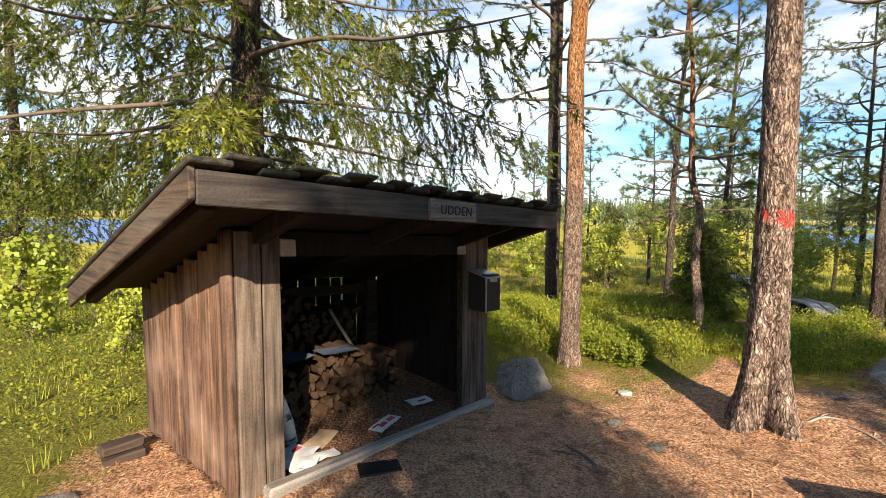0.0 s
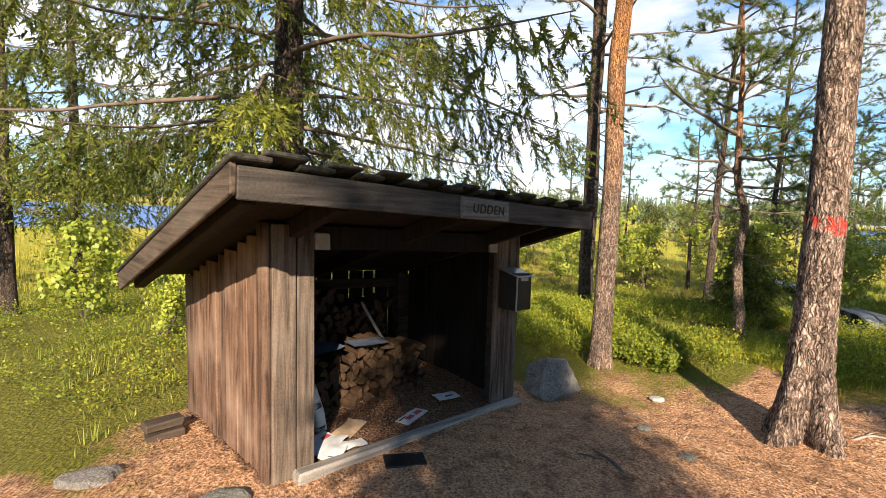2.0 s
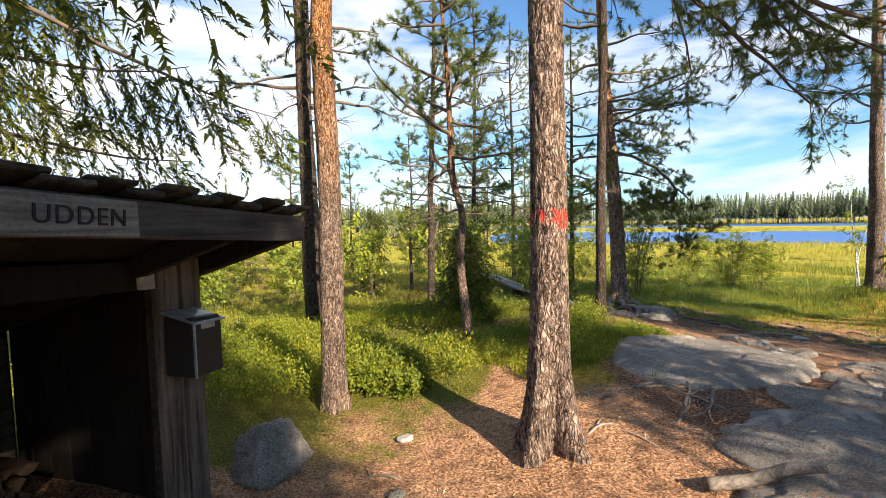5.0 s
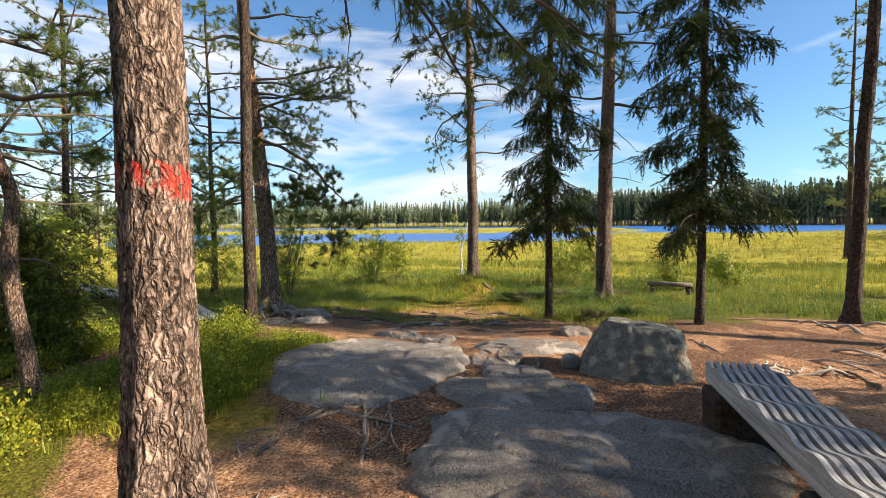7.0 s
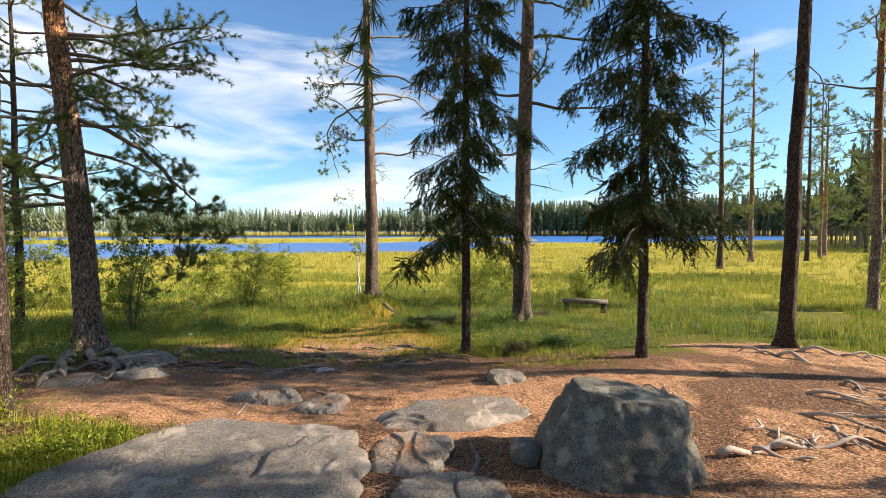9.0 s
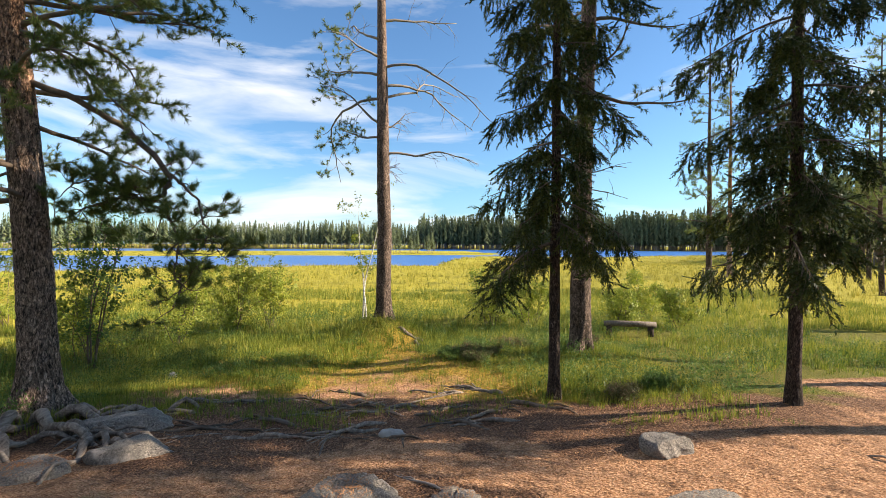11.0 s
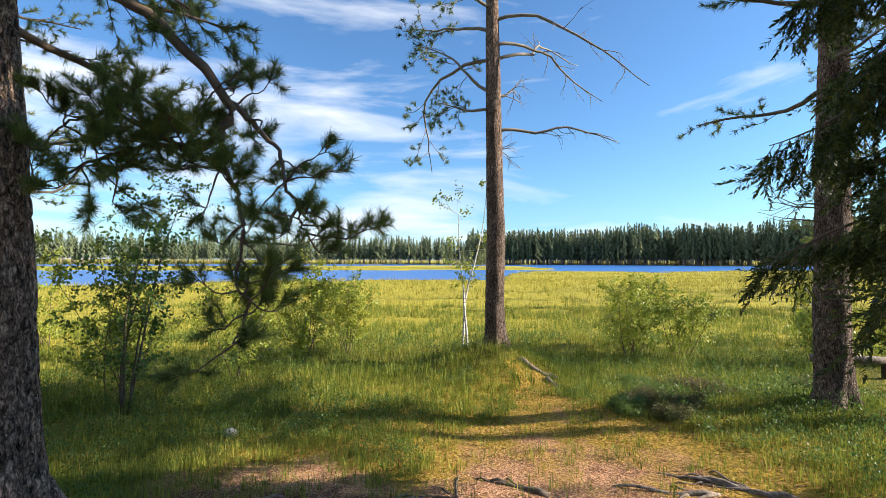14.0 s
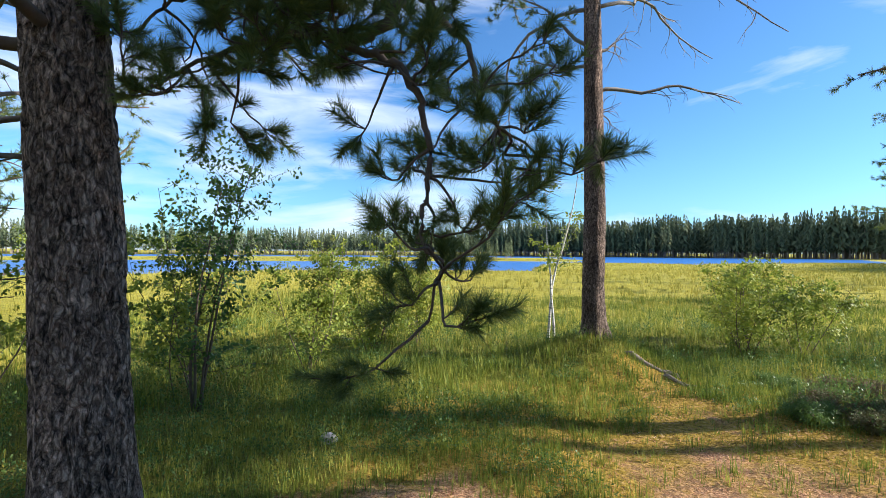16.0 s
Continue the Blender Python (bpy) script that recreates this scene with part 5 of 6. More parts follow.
        leaves.scatter(TUFT_NEAR[0], TUFT_NEAR[1], frames(np.array(dirs), rng.uniform(0, 6.3, len(dirs)), rng.uniform(0.85, 1.2, len(dirs))), np.array(places))
    for h, a, L, up in ((3.3, -0.6, 1.6, 0.1), (3.5, -2.2, 1.5, 0.0), (3.9, -1.6, 1.7, 0.1), (4.3, -1.1, 1.7, 0.0), (2.9, 1.9, 2.0, 0.0), (3.3, 2.6, 2.2, 0.1), (2.5, 2.9, 1.8, -0.1), (3.8, 2.2, 2.0, 0.1),
                        (2.2, 2.0, 1.6, -0.1), (4.6, 0.5, 1.9, 0.1), (2.2, 3.3, 1.4, 0.0), (4.1, -0.9, 1.8, -0.05), (4.5, -1.7, 1.9, -0.05), (3.9, -1.5, 2.0, 0.15), (4.2, -1.25, 2.1, 0.12), (4.6, -0.95, 2.1, 0.1), (3.0, -0.2, 1.7, -0.05), (4.9, -2.3, 2.0, 0.0), (3.4, -2.7, 1.8, 0.0)):
        st = np.array([np.interp(h, pts[:, 2], pts[:, 0]), np.interp(h, pts[:, 2], pts[:, 1]), h])
        dress_pine(wood, leaves, wander(st, (math.cos(a), math.sin(a), up), L, 9, 0.13, -0.01), 0.03, TUFT_MID, 18, 7, 0.5, 0.3)


PINE_L = [(0, 0, 0), (0.0, 0.0, 0.6), (0.0, 0.03, 1.4), (0.0, 0.10, 2.3), (0.0, 0.20, 3.3), (0, 0.36, 4.7), (0.03, 0.5, 6.5), (0.05, 0.55, 9), (0.1, 0.6, 13)]
pine("old pine with spreading roots and hanging limbs", 9.95, 7.38, 13, 0.165, "pine_bark", 6, 5.0, 22, 2.4, line=PINE_L, flare=0.85, rise=0.2, crack=0.018, sides=72, step=0.022, extra=hero_limbs)
pine("tall pine with plated grey-brown bark in the grass", 12.7, 0.82, 13, 0.17, "dead_bark", 7, 3.4, 34, 1.9, leanx=-0.002, leany=0.006, flare=0.5, crack=0.014, dead=10, sides=40, step=0.04)
pine("slender pine with roots at the edge of the bog", 10.5, -2.75, 12, 0.105, "dark_bark", 8, 6.0, 16, 1.7, leanx=-0.004, leany=-0.02, flare=0.7, dead=9)
pine("slender pine in the bog with sparse limbs", 15.6, -8.2, 12, 0.12, "pine_bark", 9, 3.8, 18, 1.9, leanx=0.0, leany=-0.01, dead=10)
for k, (x, y, h, r) in enumerate(((30, -12.0, 13, 0.16), (36, -17.2, 14, 0.17), (37, -21.5, 12, 0.15), (45, -28.5, 14, 0.18), (33, -24, 11, 0.13), (26, -19, 12, 0.15), (50, -36, 13, 0.16), (40, -24.5, 13, 0.13), (24, -15.8, 11, 0.11))):
    pine("sparse tall pine standing in the bog", x, y, h, r, "pine_bark" if k % 2 else "dark_bark", 40 + k, 2.2, 32, 2.1, TUFT_FAR, twigs=11, per=5, dead=8, sides=12, step=0.14, size=1.15)
for k, (x, y, h, r) in enumerate(((-5.95, 7.35, 10, 0.12), (-5.8, 8.6, 10, 0.10))):
    spruce("tall spruce with drooping branches at the bog's edge", x, y, h, r, 50 + k, 1.6, 40, 2.1, "spruce_needles", SPRAY_MID, 18, 4, twig=0.5)
pine("pine with bare lower twigs near the lake", -9.5, 8.6, 10, 0.13, "dark_bark", 61, 2.0, 24, 2.6, dead=12, twigs=8)
# Never in view: added and sized to shade the shed front and the outcrops.
for k, (x, y, h, rr) in enumerate(((0.74, -6.2, 8.4, 1.4), (1.15, -6.8, 8.8, 1.6), (5.0, -5.4, 9.2, 2.1))):
    spruce("unseen dense spruce added behind the clearing to cast shade", x, y, h, 0.12, 90 + k, 2.4, 96, rr, "dark_spruce", SPRAY_FAR, 16, 3, twig=0.55)
# Also out of view: crowns set high to throw shade round the old pine.
for k, (x, y, h, lo) in enumerate(((8.9, -7.0, 14.0, 5.8), (12.2, -9.0, 16.5, 8.7))):
    spruce("unseen tall spruce with a high crown, added behind the clearing to cast shade", x, y, h, 0.15, 95 + k, lo, 80, 2.3, "dark_spruce", SPRAY_FAR, 14 + 8 * k, 3, twig=0.6 - 0.25 * k, fall=-0.03 + 0.03 * k, start_dip=-0.15 + 0.15 * k, hang=0.6 - 0.4 * k)
for k, (x, y, h, c, L) in enumerate(((6.4, 9.6, 8.0, 2.2, 1.8), (9.2, 11.6, 8.5, 2.4, 2.0), (12.4, 10.8, 8.0, 2.4, 1.9), (13.2, 14.2, 9.5, 2.6, 2.2), (-3.4, 12.5, 9.0, 2.6, 2.0))):
    pine("pine with a spreading crown at the bog's edge", x, y, h, 0.08, "dark_bark", 100 + k, c, 28, L, TUFT_MID, twigs=9, per=5, dead=8, sides=14, step=0.12)

spruce("large spruce with light green hanging branches behind the shed", -1.05, 4.72, 13, 0.165, 1, 2.0, 96, 3.3, "spruce_needles", SPRAY_NEAR, 34, 6, twig=0.66, top_thin=0.18, low_bias=1.5, clear=(-0.8, 0.95, 2.5), hang=1.1, start_dip=-0.05, fall=-0.035)
spruce("slender dark spruce with drooping branches", 10.36, 1.93, 12.0, 0.066, 2, 1.75, 92, 1.08, "dark_spruce", SPRAY_NEAR, 20, 6, twig=0.36, top_thin=0.4, fall=-0.06, hang=1.1, start_dip=-0.1, column=True)
spruce("slender dark spruce with drooping branches", 9.65, -0.36, 12.0, 0.066, 3, 1.6, 88, 1.12, "dark_spruce", SPRAY_NEAR, 22, 6, twig=0.40, top_thin=0.4, fall=-0.055, hang=1.1, start_dip=-0.1, column=True)
spruce("young bushy spruce under the twisted pine", 5.2, 6.75, 1.6, 0.03, 4, 0.1, 34, 0.6, "spruce_needles", SPRAY_MID, 12, 4, twig=0.25)
for k, (x, y, h) in enumerate(((6.9, 13.4, 2.6), (9.8, 12.2, 3.1), (12.5, 18.0, 3.4), (-8.0, 13, 3.0), (4.5, 19, 3.0))):
    spruce("young spruce standing in the bog", x, y, h, 0.035, 5 + k, 0.3, 36, 0.7, "spruce_needles", SPRAY_MID, 9, 3, twig=0.22)
for k, (x, y, h, c) in enumerate(((8.4, 13.8, 5.0, 1.2), (11.5, 14.5, 5.5, 1.4), (14.0, 13.0, 4.5, 1.0), (6.0, 18.0, 5.0, 1.2), (16.5, 17.0, 6.0, 1.2), (10.0, 22, 6, 1.2), (3.0, 24, 5.5, 1.0), (20, 24, 6, 1.4))):
    pine("small pine standing in the bog", x, y, h, 0.055, "dark_bark", 80 + k, c, 24, 1.2, TUFT_FAR, twigs=7, per=4, sides=12, step=0.15, size=0.9)

# dead pine at the end of the trail, with bare crooked limbs
dz = land1(15.35, 4.28)
dead_tree = thing("dead_pine", (15.35, 4.28, dz), "half-dead pine with bare crooked limbs by the bog", "tree")
dp = np.array([(0, 0, 0), (-0.02, 0.02, 0.7), (-0.04, 0.0, 1.8), (-0.07, 0.03, 3.0), (-0.06, 0.05, 4.5), (-0.1, 0.08, 6.2), (-0.1, 0.1, 8.2), (-0.1, 0.1, 10.5)])
part("trunk", trunk_mesh(dp, [0.17, 0.155, 0.15, 0.135, 0.12, 0.095, 0.07, 0.03], M["dead_bark"], 40, 0.045, 0.012, 0.4, 5, 3.0), parent=dead_tree)
wood, leaves = Soup(), Soup()
keep, rng = rng, np.random.default_rng(77)
for h, dy, up, L, dip, needles_ in ((4.75, 1.0, 0.15, 2.9, -0.02, 1), (4.2, 0.9, 0.25, 1.6, 0.0, 1), (5.2, 1.0, 0.3, 1.5, 0.03, 1), (3.9, 0.8, -0.1, 1.0, -0.05, 1), (5.4, -1.0, 0.45, 3.0, -0.085, 0), (4.75, -1.0, 0.3, 2.9, -0.075, 0), (5.0, -0.9, 0.5, 2.6, -0.09, 0),
                                   (3.5, -1.0, 0.25, 2.2, -0.1, 0), (4.1, -0.8, 0.5, 0.6, 0.0, 0), (6.0, 0.8, 0.3, 1.8, -0.03, 0), (6.4, -0.9, 0.3, 1.8, -0.05, 0), (5.6, 0.4, 0.2, 1.2, 0.0, 1), (3.15, -0.7, 0.9, 0.2, 0, 0)):
    p = np.array([np.interp(h, dp[:, 2], dp[:, 0]), np.interp(h, dp[:, 2], dp[:, 1]), h])
    ln = wander(p, (rng.uniform(-0.5, 0.3), dy, up), L, 12, 0.16, dip)
    wood = Soup()
    wood.add(*tube(ln, np.linspace(0.032, 0.006, 13), 6, 0.1))
    for c in range(7):
        i = 4 + c
        tw = wander(ln[i], side_ways((ln[i + 1] - ln[i]) / np.linalg.norm(ln[i + 1] - ln[i]), 0.6, -0.1), rng.uniform(0.25, 0.7), 6, 0.2, -0.05)
        if needles_:
            dress_pine(wood, leaves, tw, 0.007, TUFT_MID, 4, 3, 0.25, 0.3)
        else:
            wood.add(*tube(tw, np.linspace(0.008, 0.002, 7), 4))
            wood.add(*tube(wander(tw[3], side_ways((tw[4] - tw[3]) / np.linalg.norm(tw[4] - tw[3]), 0.7, -0.2), 0.3, 5, 0.2, -0.05), np.linspace(0.004, 0.0015, 6), 3))
    part("limb", wood.mesh("limb", M["grey_twig"], True), parent=dead_tree, label="bare grey crooked limb")
part("crown", leaves.mesh("crown", M["pine_needles"]), parent=dead_tree, label="thin remaining needles")
rng = keep

# birches and bushes
birch("slender young birch with a pale stem", 16.1, 4.76, 3.3, 2, 0.04, 1, shoots=66, name="birch_tree", category="tree", r=0.026, low=0.3, mat="birch_bark")
birch("leafy young birch under the old pine", 12.7, 8.7, 3.3, 4, 0.16, 2, "shade_leaf", shoots=120, name="birch_tree", category="tree", r=0.017, low=0.12)
for k, (x, y, h, n, s) in enumerate(((13.2, 9.1, 2.0, 6, 0.3), (15.6, 7.6, 1.6, 8, 0.3), (16.4, 7.1, 1.5, 7, 0.3), (14.3, 8.2, 1.5, 6, 0.35), (16.0, 1.85, 1.35, 6, 0.35), (16.4, 0.85, 1.5, 5, 0.25), (17.2, 1.4, 1.2, 5, 0.35),
                                     (17.9, -2.8, 1.2, 5, 0.35), (15.5, -1.0, 0.9, 4, 0.3), (15.8, -2.6, 0.9, 4, 0.35), (16.0, -8.6, 2.2, 6, 0.25), (11.6, 9.9, 1.9, 5, 0.3), (16.5, 13.2, 1.8, 5, 0.3), (12.0, 11.8, 2.0, 5, 0.3))):
    birch("light green birch bush in the bog grass", x, y, h * 1.2, n, s * 1.2, 10 + k, shoots=114, low=0.12)
for k, (x, y, h) in enumerate(((7.2, 10.2, 2.0), (8.6, 10.8, 2.4), (9.6, 9.9, 1.8), (6.2, 12.0, 1.9), (10.8, 11.2, 2.4), (12.2, 12.8, 2.6), (4.6, 13.5, 1.7), (3.6, 15.5, 1.8), (8.0, 16.0, 2.4), (13.8, 15.5, 2.6),
                               (2.0, 18.5, 2.0), (0.5, 16.5, 1.8), (-6.5, 10.2, 1.8), (-4.2, 6.4, 1.5), (-9.0, 7.5, 1.9), (-8.2, 11.5, 2.2), (15.5, 20, 2.5), (6.5, 22, 2.4), (4.4, 10.6, 2.1), (6.9, 14.6, 2.6), (9.4, 14.2, 2.8), (10.4, 16.4, 3.0), (5.2, 16.4, 2.6), (2.6, 13.0, 1.6), (11.4, 19.0, 3.0))):
    birch("light green birch bush in the bog", x, y, h, 4, 0.28, 40 + k, template=BIRCH_FAR, shoots=70)
birch("pale green bush beside the shed", -2.55, 5.3, 1.0, 6, 0.4, 70, shoots=70)
BERRY_SHOOT = leaf_template(0.017, 0.026, 10, 12, 0.12)
for k, (x, y, h) in enumerate(((2.62, 4.74, 0.34), (2.85, 4.55, 0.28), (2.45, 4.95, 0.32), (3.0, 4.85, 0.3))):
    birch("bright green bilberry bush at the foot of the pine", x, y, h, 11, 0.7, 71 + k, "berry_leaf", BERRY_SHOOT, 54, r=0.004, name="bilberry_bush")
for k, (x, y) in enumerate(((12.65, 3.0), (13.0, 2.75), (12.5, 2.6), (13.35, 2.55), (12.75, 2.35), (13.9, 0.3), (14.2, 2.4), (14.0, 1.9), (13.6, 1.7), (10.6, 0.6), (10.2, 1.2))):
    birch("dark heather clump beside the trail", x, y, 0.24, 18, 1.3, 80 + k, "heather" if k % 3 else "shade_leaf", HEATHER_SHOOT, 54, r=0.003, name="heather_clump", category="heather")

# ---- far shore ----
def cone_tree(n, layers, seed):
    """A ragged conifer for the far woods, one unit high."""
    r = np.random.default_rng(seed)
    V, F = [], []
    for L in range(layers):
        z = 0.24 + 0.76 * L / layers
        w = 0.16 * (1 - (L / layers)) ** 0.8 + 0.015
        for k in range(n):
            a = 2 * np.pi * (k + r.random()) / n
            d = np.array([math.cos(a), math.sin(a)])
            t = np.array([-d[1], d[0]])
            s = len(V)
            V += [(*(t * w * 0.28), z + 0.09), (*(-t * w * 0.28), z + 0.09), (*(d * w * r.uniform(0.6, 1.3)), z - 0.06 * r.random())]
            F.append((s, s + 1, s + 2))
    return np.array(V), np.array(F)


rng = np.random.default_rng(99)
CONES = [cone_tree(5, 8, k) for k in range(5)]


def woods(label, count, a0, a1, d0, d1, h0, h1):
    crown, stems = Soup(), Soup()
    for k in range(5):
        n = count // 5
        a, d = np.radians(rng.uniform(a0, a1, n)), d0 + (d1 - d0) * rng.random(n) ** 1.4
        x, y = d * np.cos(a), d * np.sin(a)
        ok = lake(x, y) < -0.05
        x, y = x[ok], y[ok]
        if not len(x):
            continue
        h = rng.uniform(h0, h1, len(x)) * (0.85 + 0.3 * vnoise(np.stack([x * 0.03, y * 0.03, 0 * x], 1)))
        th = rng.uniform(0, 6.28, len(x))
        m = np.zeros((len(x), 3, 3))
        w = h * rng.uniform(0.75, 1.25, len(x))
        m[:, 0, 0], m[:, 0, 1], m[:, 1, 0], m[:, 1, 1], m[:, 2, 2] = w * np.cos(th), -w * np.sin(th), w * np.sin(th), w * np.cos(th), h
        z = land(x, y)
        crown.scatter(CONES[k][0], CONES[k][1], m, np.stack([x, y, z], 1))
        tv, tf = np.array([(-0.012, 0, 0), (0.012, 0, 0), (0, 0.012, 0), (0, 0, 0.7)]), np.array([(0, 1, 3), (1, 2, 3), (2, 0, 3)])
        m2 = m.copy()
        m2[:, :2] *= 0.8
        stems.scatter(tv, tf, m2, np.stack([x, y, z], 1))
    part_ = thing("far_woods", (0, 0, 0), label, "forest", kind="stuff")
    part("crowns", crown.mesh("crowns", M["far_forest"]), parent=part_)
    part("stems", stems.mesh("stems", M["far_trunk"]), parent=part_)


woods("dense spruce and pine forest on the far shore", 3600, -70, 75, 318, 400, 11, 18)
woods("dense conifer forest beyond the bog", 1700, 75, 200, 190, 330, 9, 15)
woods("conifer woods beyond the bog", 1000, -80, -34, 75, 170, 8, 14)
woods("tall conifer forest on the far shore", 1500, -42, 1, 322, 360, 17, 25)
woods("scattered small conifers on the open bog", 160, 35, 110, 45, 170, 3, 7)
woods("dense conifer forest behind the headland", 400, -170, -80, 60, 200, 9, 15)
woods("low trees on an islet in the lake", 40, 0, 5, 125, 165, 3, 6)


# ---- ground cover ----
def blades(n, h, w, spread, seed):
    """A tuft of bent grass blades."""
    r = np.random.default_rng(seed)
    V, F = [], []
    for k in range(n):
        a = r.uniform(0, 6.28)
        d = np.array([math.cos(a), math.sin(a), 0])
        s = np.array([-d[1], d[0], 0]) * w / 2
        p = d * spread * r.random()
        hh, b = h * r.uniform(0.5, 1.15), r.uniform(0.05, 0.5)
        i = len(V)
        V += [p - s, p + s, p + d * hh * b + np.array([0, 0, hh])]
        F += [(i, i + 1, i + 2)]
    return np.array(V), np.array(F)


def sprig(n, h, leaf, seed):
    """A low berry shrub: branching stems with small leaves."""
    r = np.random.default_rng(seed)
    V, F = [], []
    for k in range(n):
        a, z = r.uniform(0, 6.28), h * r.uniform(0.25, 1.0)
        d = np.array([math.cos(a), math.sin(a), r.uniform(-0.1, 0.9)])
        d /= np.linalg.norm(d)
        p = np.array([math.cos(a), math.sin(a), 0]) * r.uniform(0, 0.09) + np.array([0, 0, z])
        s = np.cross(d, r.normal(0, 1, 3))
        s *= leaf * 0.33 / np.linalg.norm(s)
        i = len(V)
        V += [p, p + d * leaf * 0.5 - s, p + d * leaf, p + d * leaf * 0.5 + s]
        F += [(i, i + 1, i + 2), (i, i + 2, i + 3)]
    return np.array(V), np.array(F)


def yaw_mats(n, s0, s1):
    th, s = rng.uniform(0, 6.28, n), rng.uniform(s0, s1, n)
    m = np.zeros((n, 3, 3))
    m[:, 0, 0], m[:, 0, 1], m[:, 1, 0], m[:, 1, 1], m[:, 2, 2] = s * np.cos(th), -s * np.sin(th), s * np.sin(th), s * np.cos(th), s * rng.uniform(0.8, 1.2, n)
    return m


PATHWAY = [(8.2, 7.4), (9.0, 8.5), (10.2, 10.6), (11.6, 13.6), (12.6, 17.0)]


def walkway_free(x, y):
    """False on and close beside the walkway."""
    ok = np.ones(len(x), bool)
    for (xa, ya), (xb, yb) in zip(PATHWAY[:-1], PATHWAY[1:]):
        k = np.clip(((x - xa) * (xb - xa) + (y - ya) * (yb - ya)) / ((xb - xa) ** 2 + (yb - ya) ** 2), 0, 1)
        ok &= np.hypot(x - xa - k * (xb - xa), y - ya - k * (yb - ya)) > 0.55
    return ok


def shed_free(x, y):
    """False inside the shed."""
    u, v = (x + 0.453) * math.cos(radians(41.5)) + (y - 2.341) * math.sin(radians(41.5)), -(x + 0.453) * math.sin(radians(41.5)) + (y - 2.341) * math.cos(radians(41.5))
    return ~((u > -0.03) & (u < 2.1) & (v > -0.15) & (v < 1.45))


def rock_free(x, y):
    """False on the outcrops."""
    ok = np.ones(len(x), bool)
    for cx, cy, rx, ry, a in SLABS:
        u, v = (x - cx) * math.cos(a) + (y - cy) * math.sin(a), -(x - cx) * math.sin(a) + (y - cy) * math.cos(a)
        ok &= np.hypot(u / rx, v / ry) > 1.0
    return ok


def cover(label, name, mat, templates, count, region, keep_, s0, s1, category="grass"):
    soup = Soup()
    x0, x1, y0, y1 = region
    for t in templates:
        n = count // len(templates)
        x, y = rng.uniform(x0, x1, n), rng.uniform(y0, y1, n)
        ok = keep_(x, y) & (lake(x, y) < -0.1) & shed_free(x, y) & walkway_free(x, y) & rock_free(x, y)
        x, y = x[ok], y[ok]
        soup.scatter(t[0], t[1], yaw_mats(len(x), s0, s1), np.stack([x, y, land(x, y) - 0.01], 1))
    tagged(part(name, soup.mesh(name, M[mat])), label, category, kind="stuff")


def green(x, y, lo=0.0, hi=0.35):
    return (bare(x, y) < rng.uniform(lo, hi, len(x))) & (trail(x, y) < rng.uniform(0.0, 1.1, len(x)))


def patchy(x, y, scale, cut):
    return fbm(np.stack([x * scale, y * scale, 0 * x + 2], 1), 3) > cut


SPRIGS = [sprig(18, 0.20, 0.026, k) for k in range(4)]


def upright(n, h, leaf, seed):
    """A dense upright berry shrub: leaves set close along steep shoots."""
    r = np.random.default_rng(seed)
    V, F = [], []
    for k in range(n):
        a, z, shoot = r.uniform(0, 6.28), h * r.uniform(0.2, 1.0), r.uniform(0, 6.28)
        d = np.array([math.cos(a) * 0.6, math.sin(a) * 0.6, r.uniform(0.4, 1.1)])
        d /= np.linalg.norm(d)
        p = np.array([math.cos(shoot), math.sin(shoot), 0]) * (0.02 + 0.10 * z / h * r.random()) + np.array([0, 0, z])
        s = np.cross(d, r.normal(0, 1, 3))
        s *= leaf * 0.27 / np.linalg.norm(s)
        i = len(V)
        V += [p, p + d * leaf * 0.5 - s, p + d * leaf, p + d * leaf * 0.5 + s]
        F += [(i, i + 1, i + 2), (i, i + 2, i + 3)]
    return np.array(V), np.array(F)


DENSE = [upright(24, 0.25, 0.030, 40 + k) for k in range(4)]
GRASS = [blades(10, 0.12, 0.009, 0.08, k) for k in range(4)]
TALL = [blades(11, 0.23, 0.013, 0.12, 10 + k) for k in range(4)]
SEDGE = [blades(10, 0.34, 0.028, 0.45, 20 + k) for k in range(3)]
FARSEDGE = [blades(8, 0.22, 0.10, 1.4, 30 + k) for k in range(3)]


def berry_zone(x, y):
    w = (y > 3.6 + 0.25 * np.abs(x - 2)) | (x < -1.4)
    w |= (y > 4.2) & (x < 7.5)
    return w & (x < 7.8)


cover("yellow-green bilberry shrubs covering the forest floor", "bilberry", "berry_leaf", SPRIGS, 9000, (-7, 8, 0.5, 13), lambda x, y: green(x, y) & berry_zone(x, y) & patchy(x, y, 0.8, 0.36), 0.6, 1.25, "shrubs")
cover("dense green bilberry shrubs behind the pines", "bilberry", "berry_leaf", DENSE, 8500, (1.2, 7.2, 3.2, 8.6), lambda x, y: (bare(x, y) < 0.12) & berry_zone(x, y) & patchy(x, y, 0.9, 0.42), 0.55, 1.15, "shrubs")
cover("green bilberry shrubs among grass by the bog", "bilberry", "shade_leaf", DENSE, 7000, (7, 19, -5, 11), lambda x, y: green(x, y) & (patchy(x, y, 0.9, 0.53) | (np.hypot(x - 12.9, y - 9.0) < 2.2) | (np.hypot(x - 10.3, y - 0.6) < 1.1)) & (bare(x, y) < 0.2), 0.5, 1.1, "shrubs")
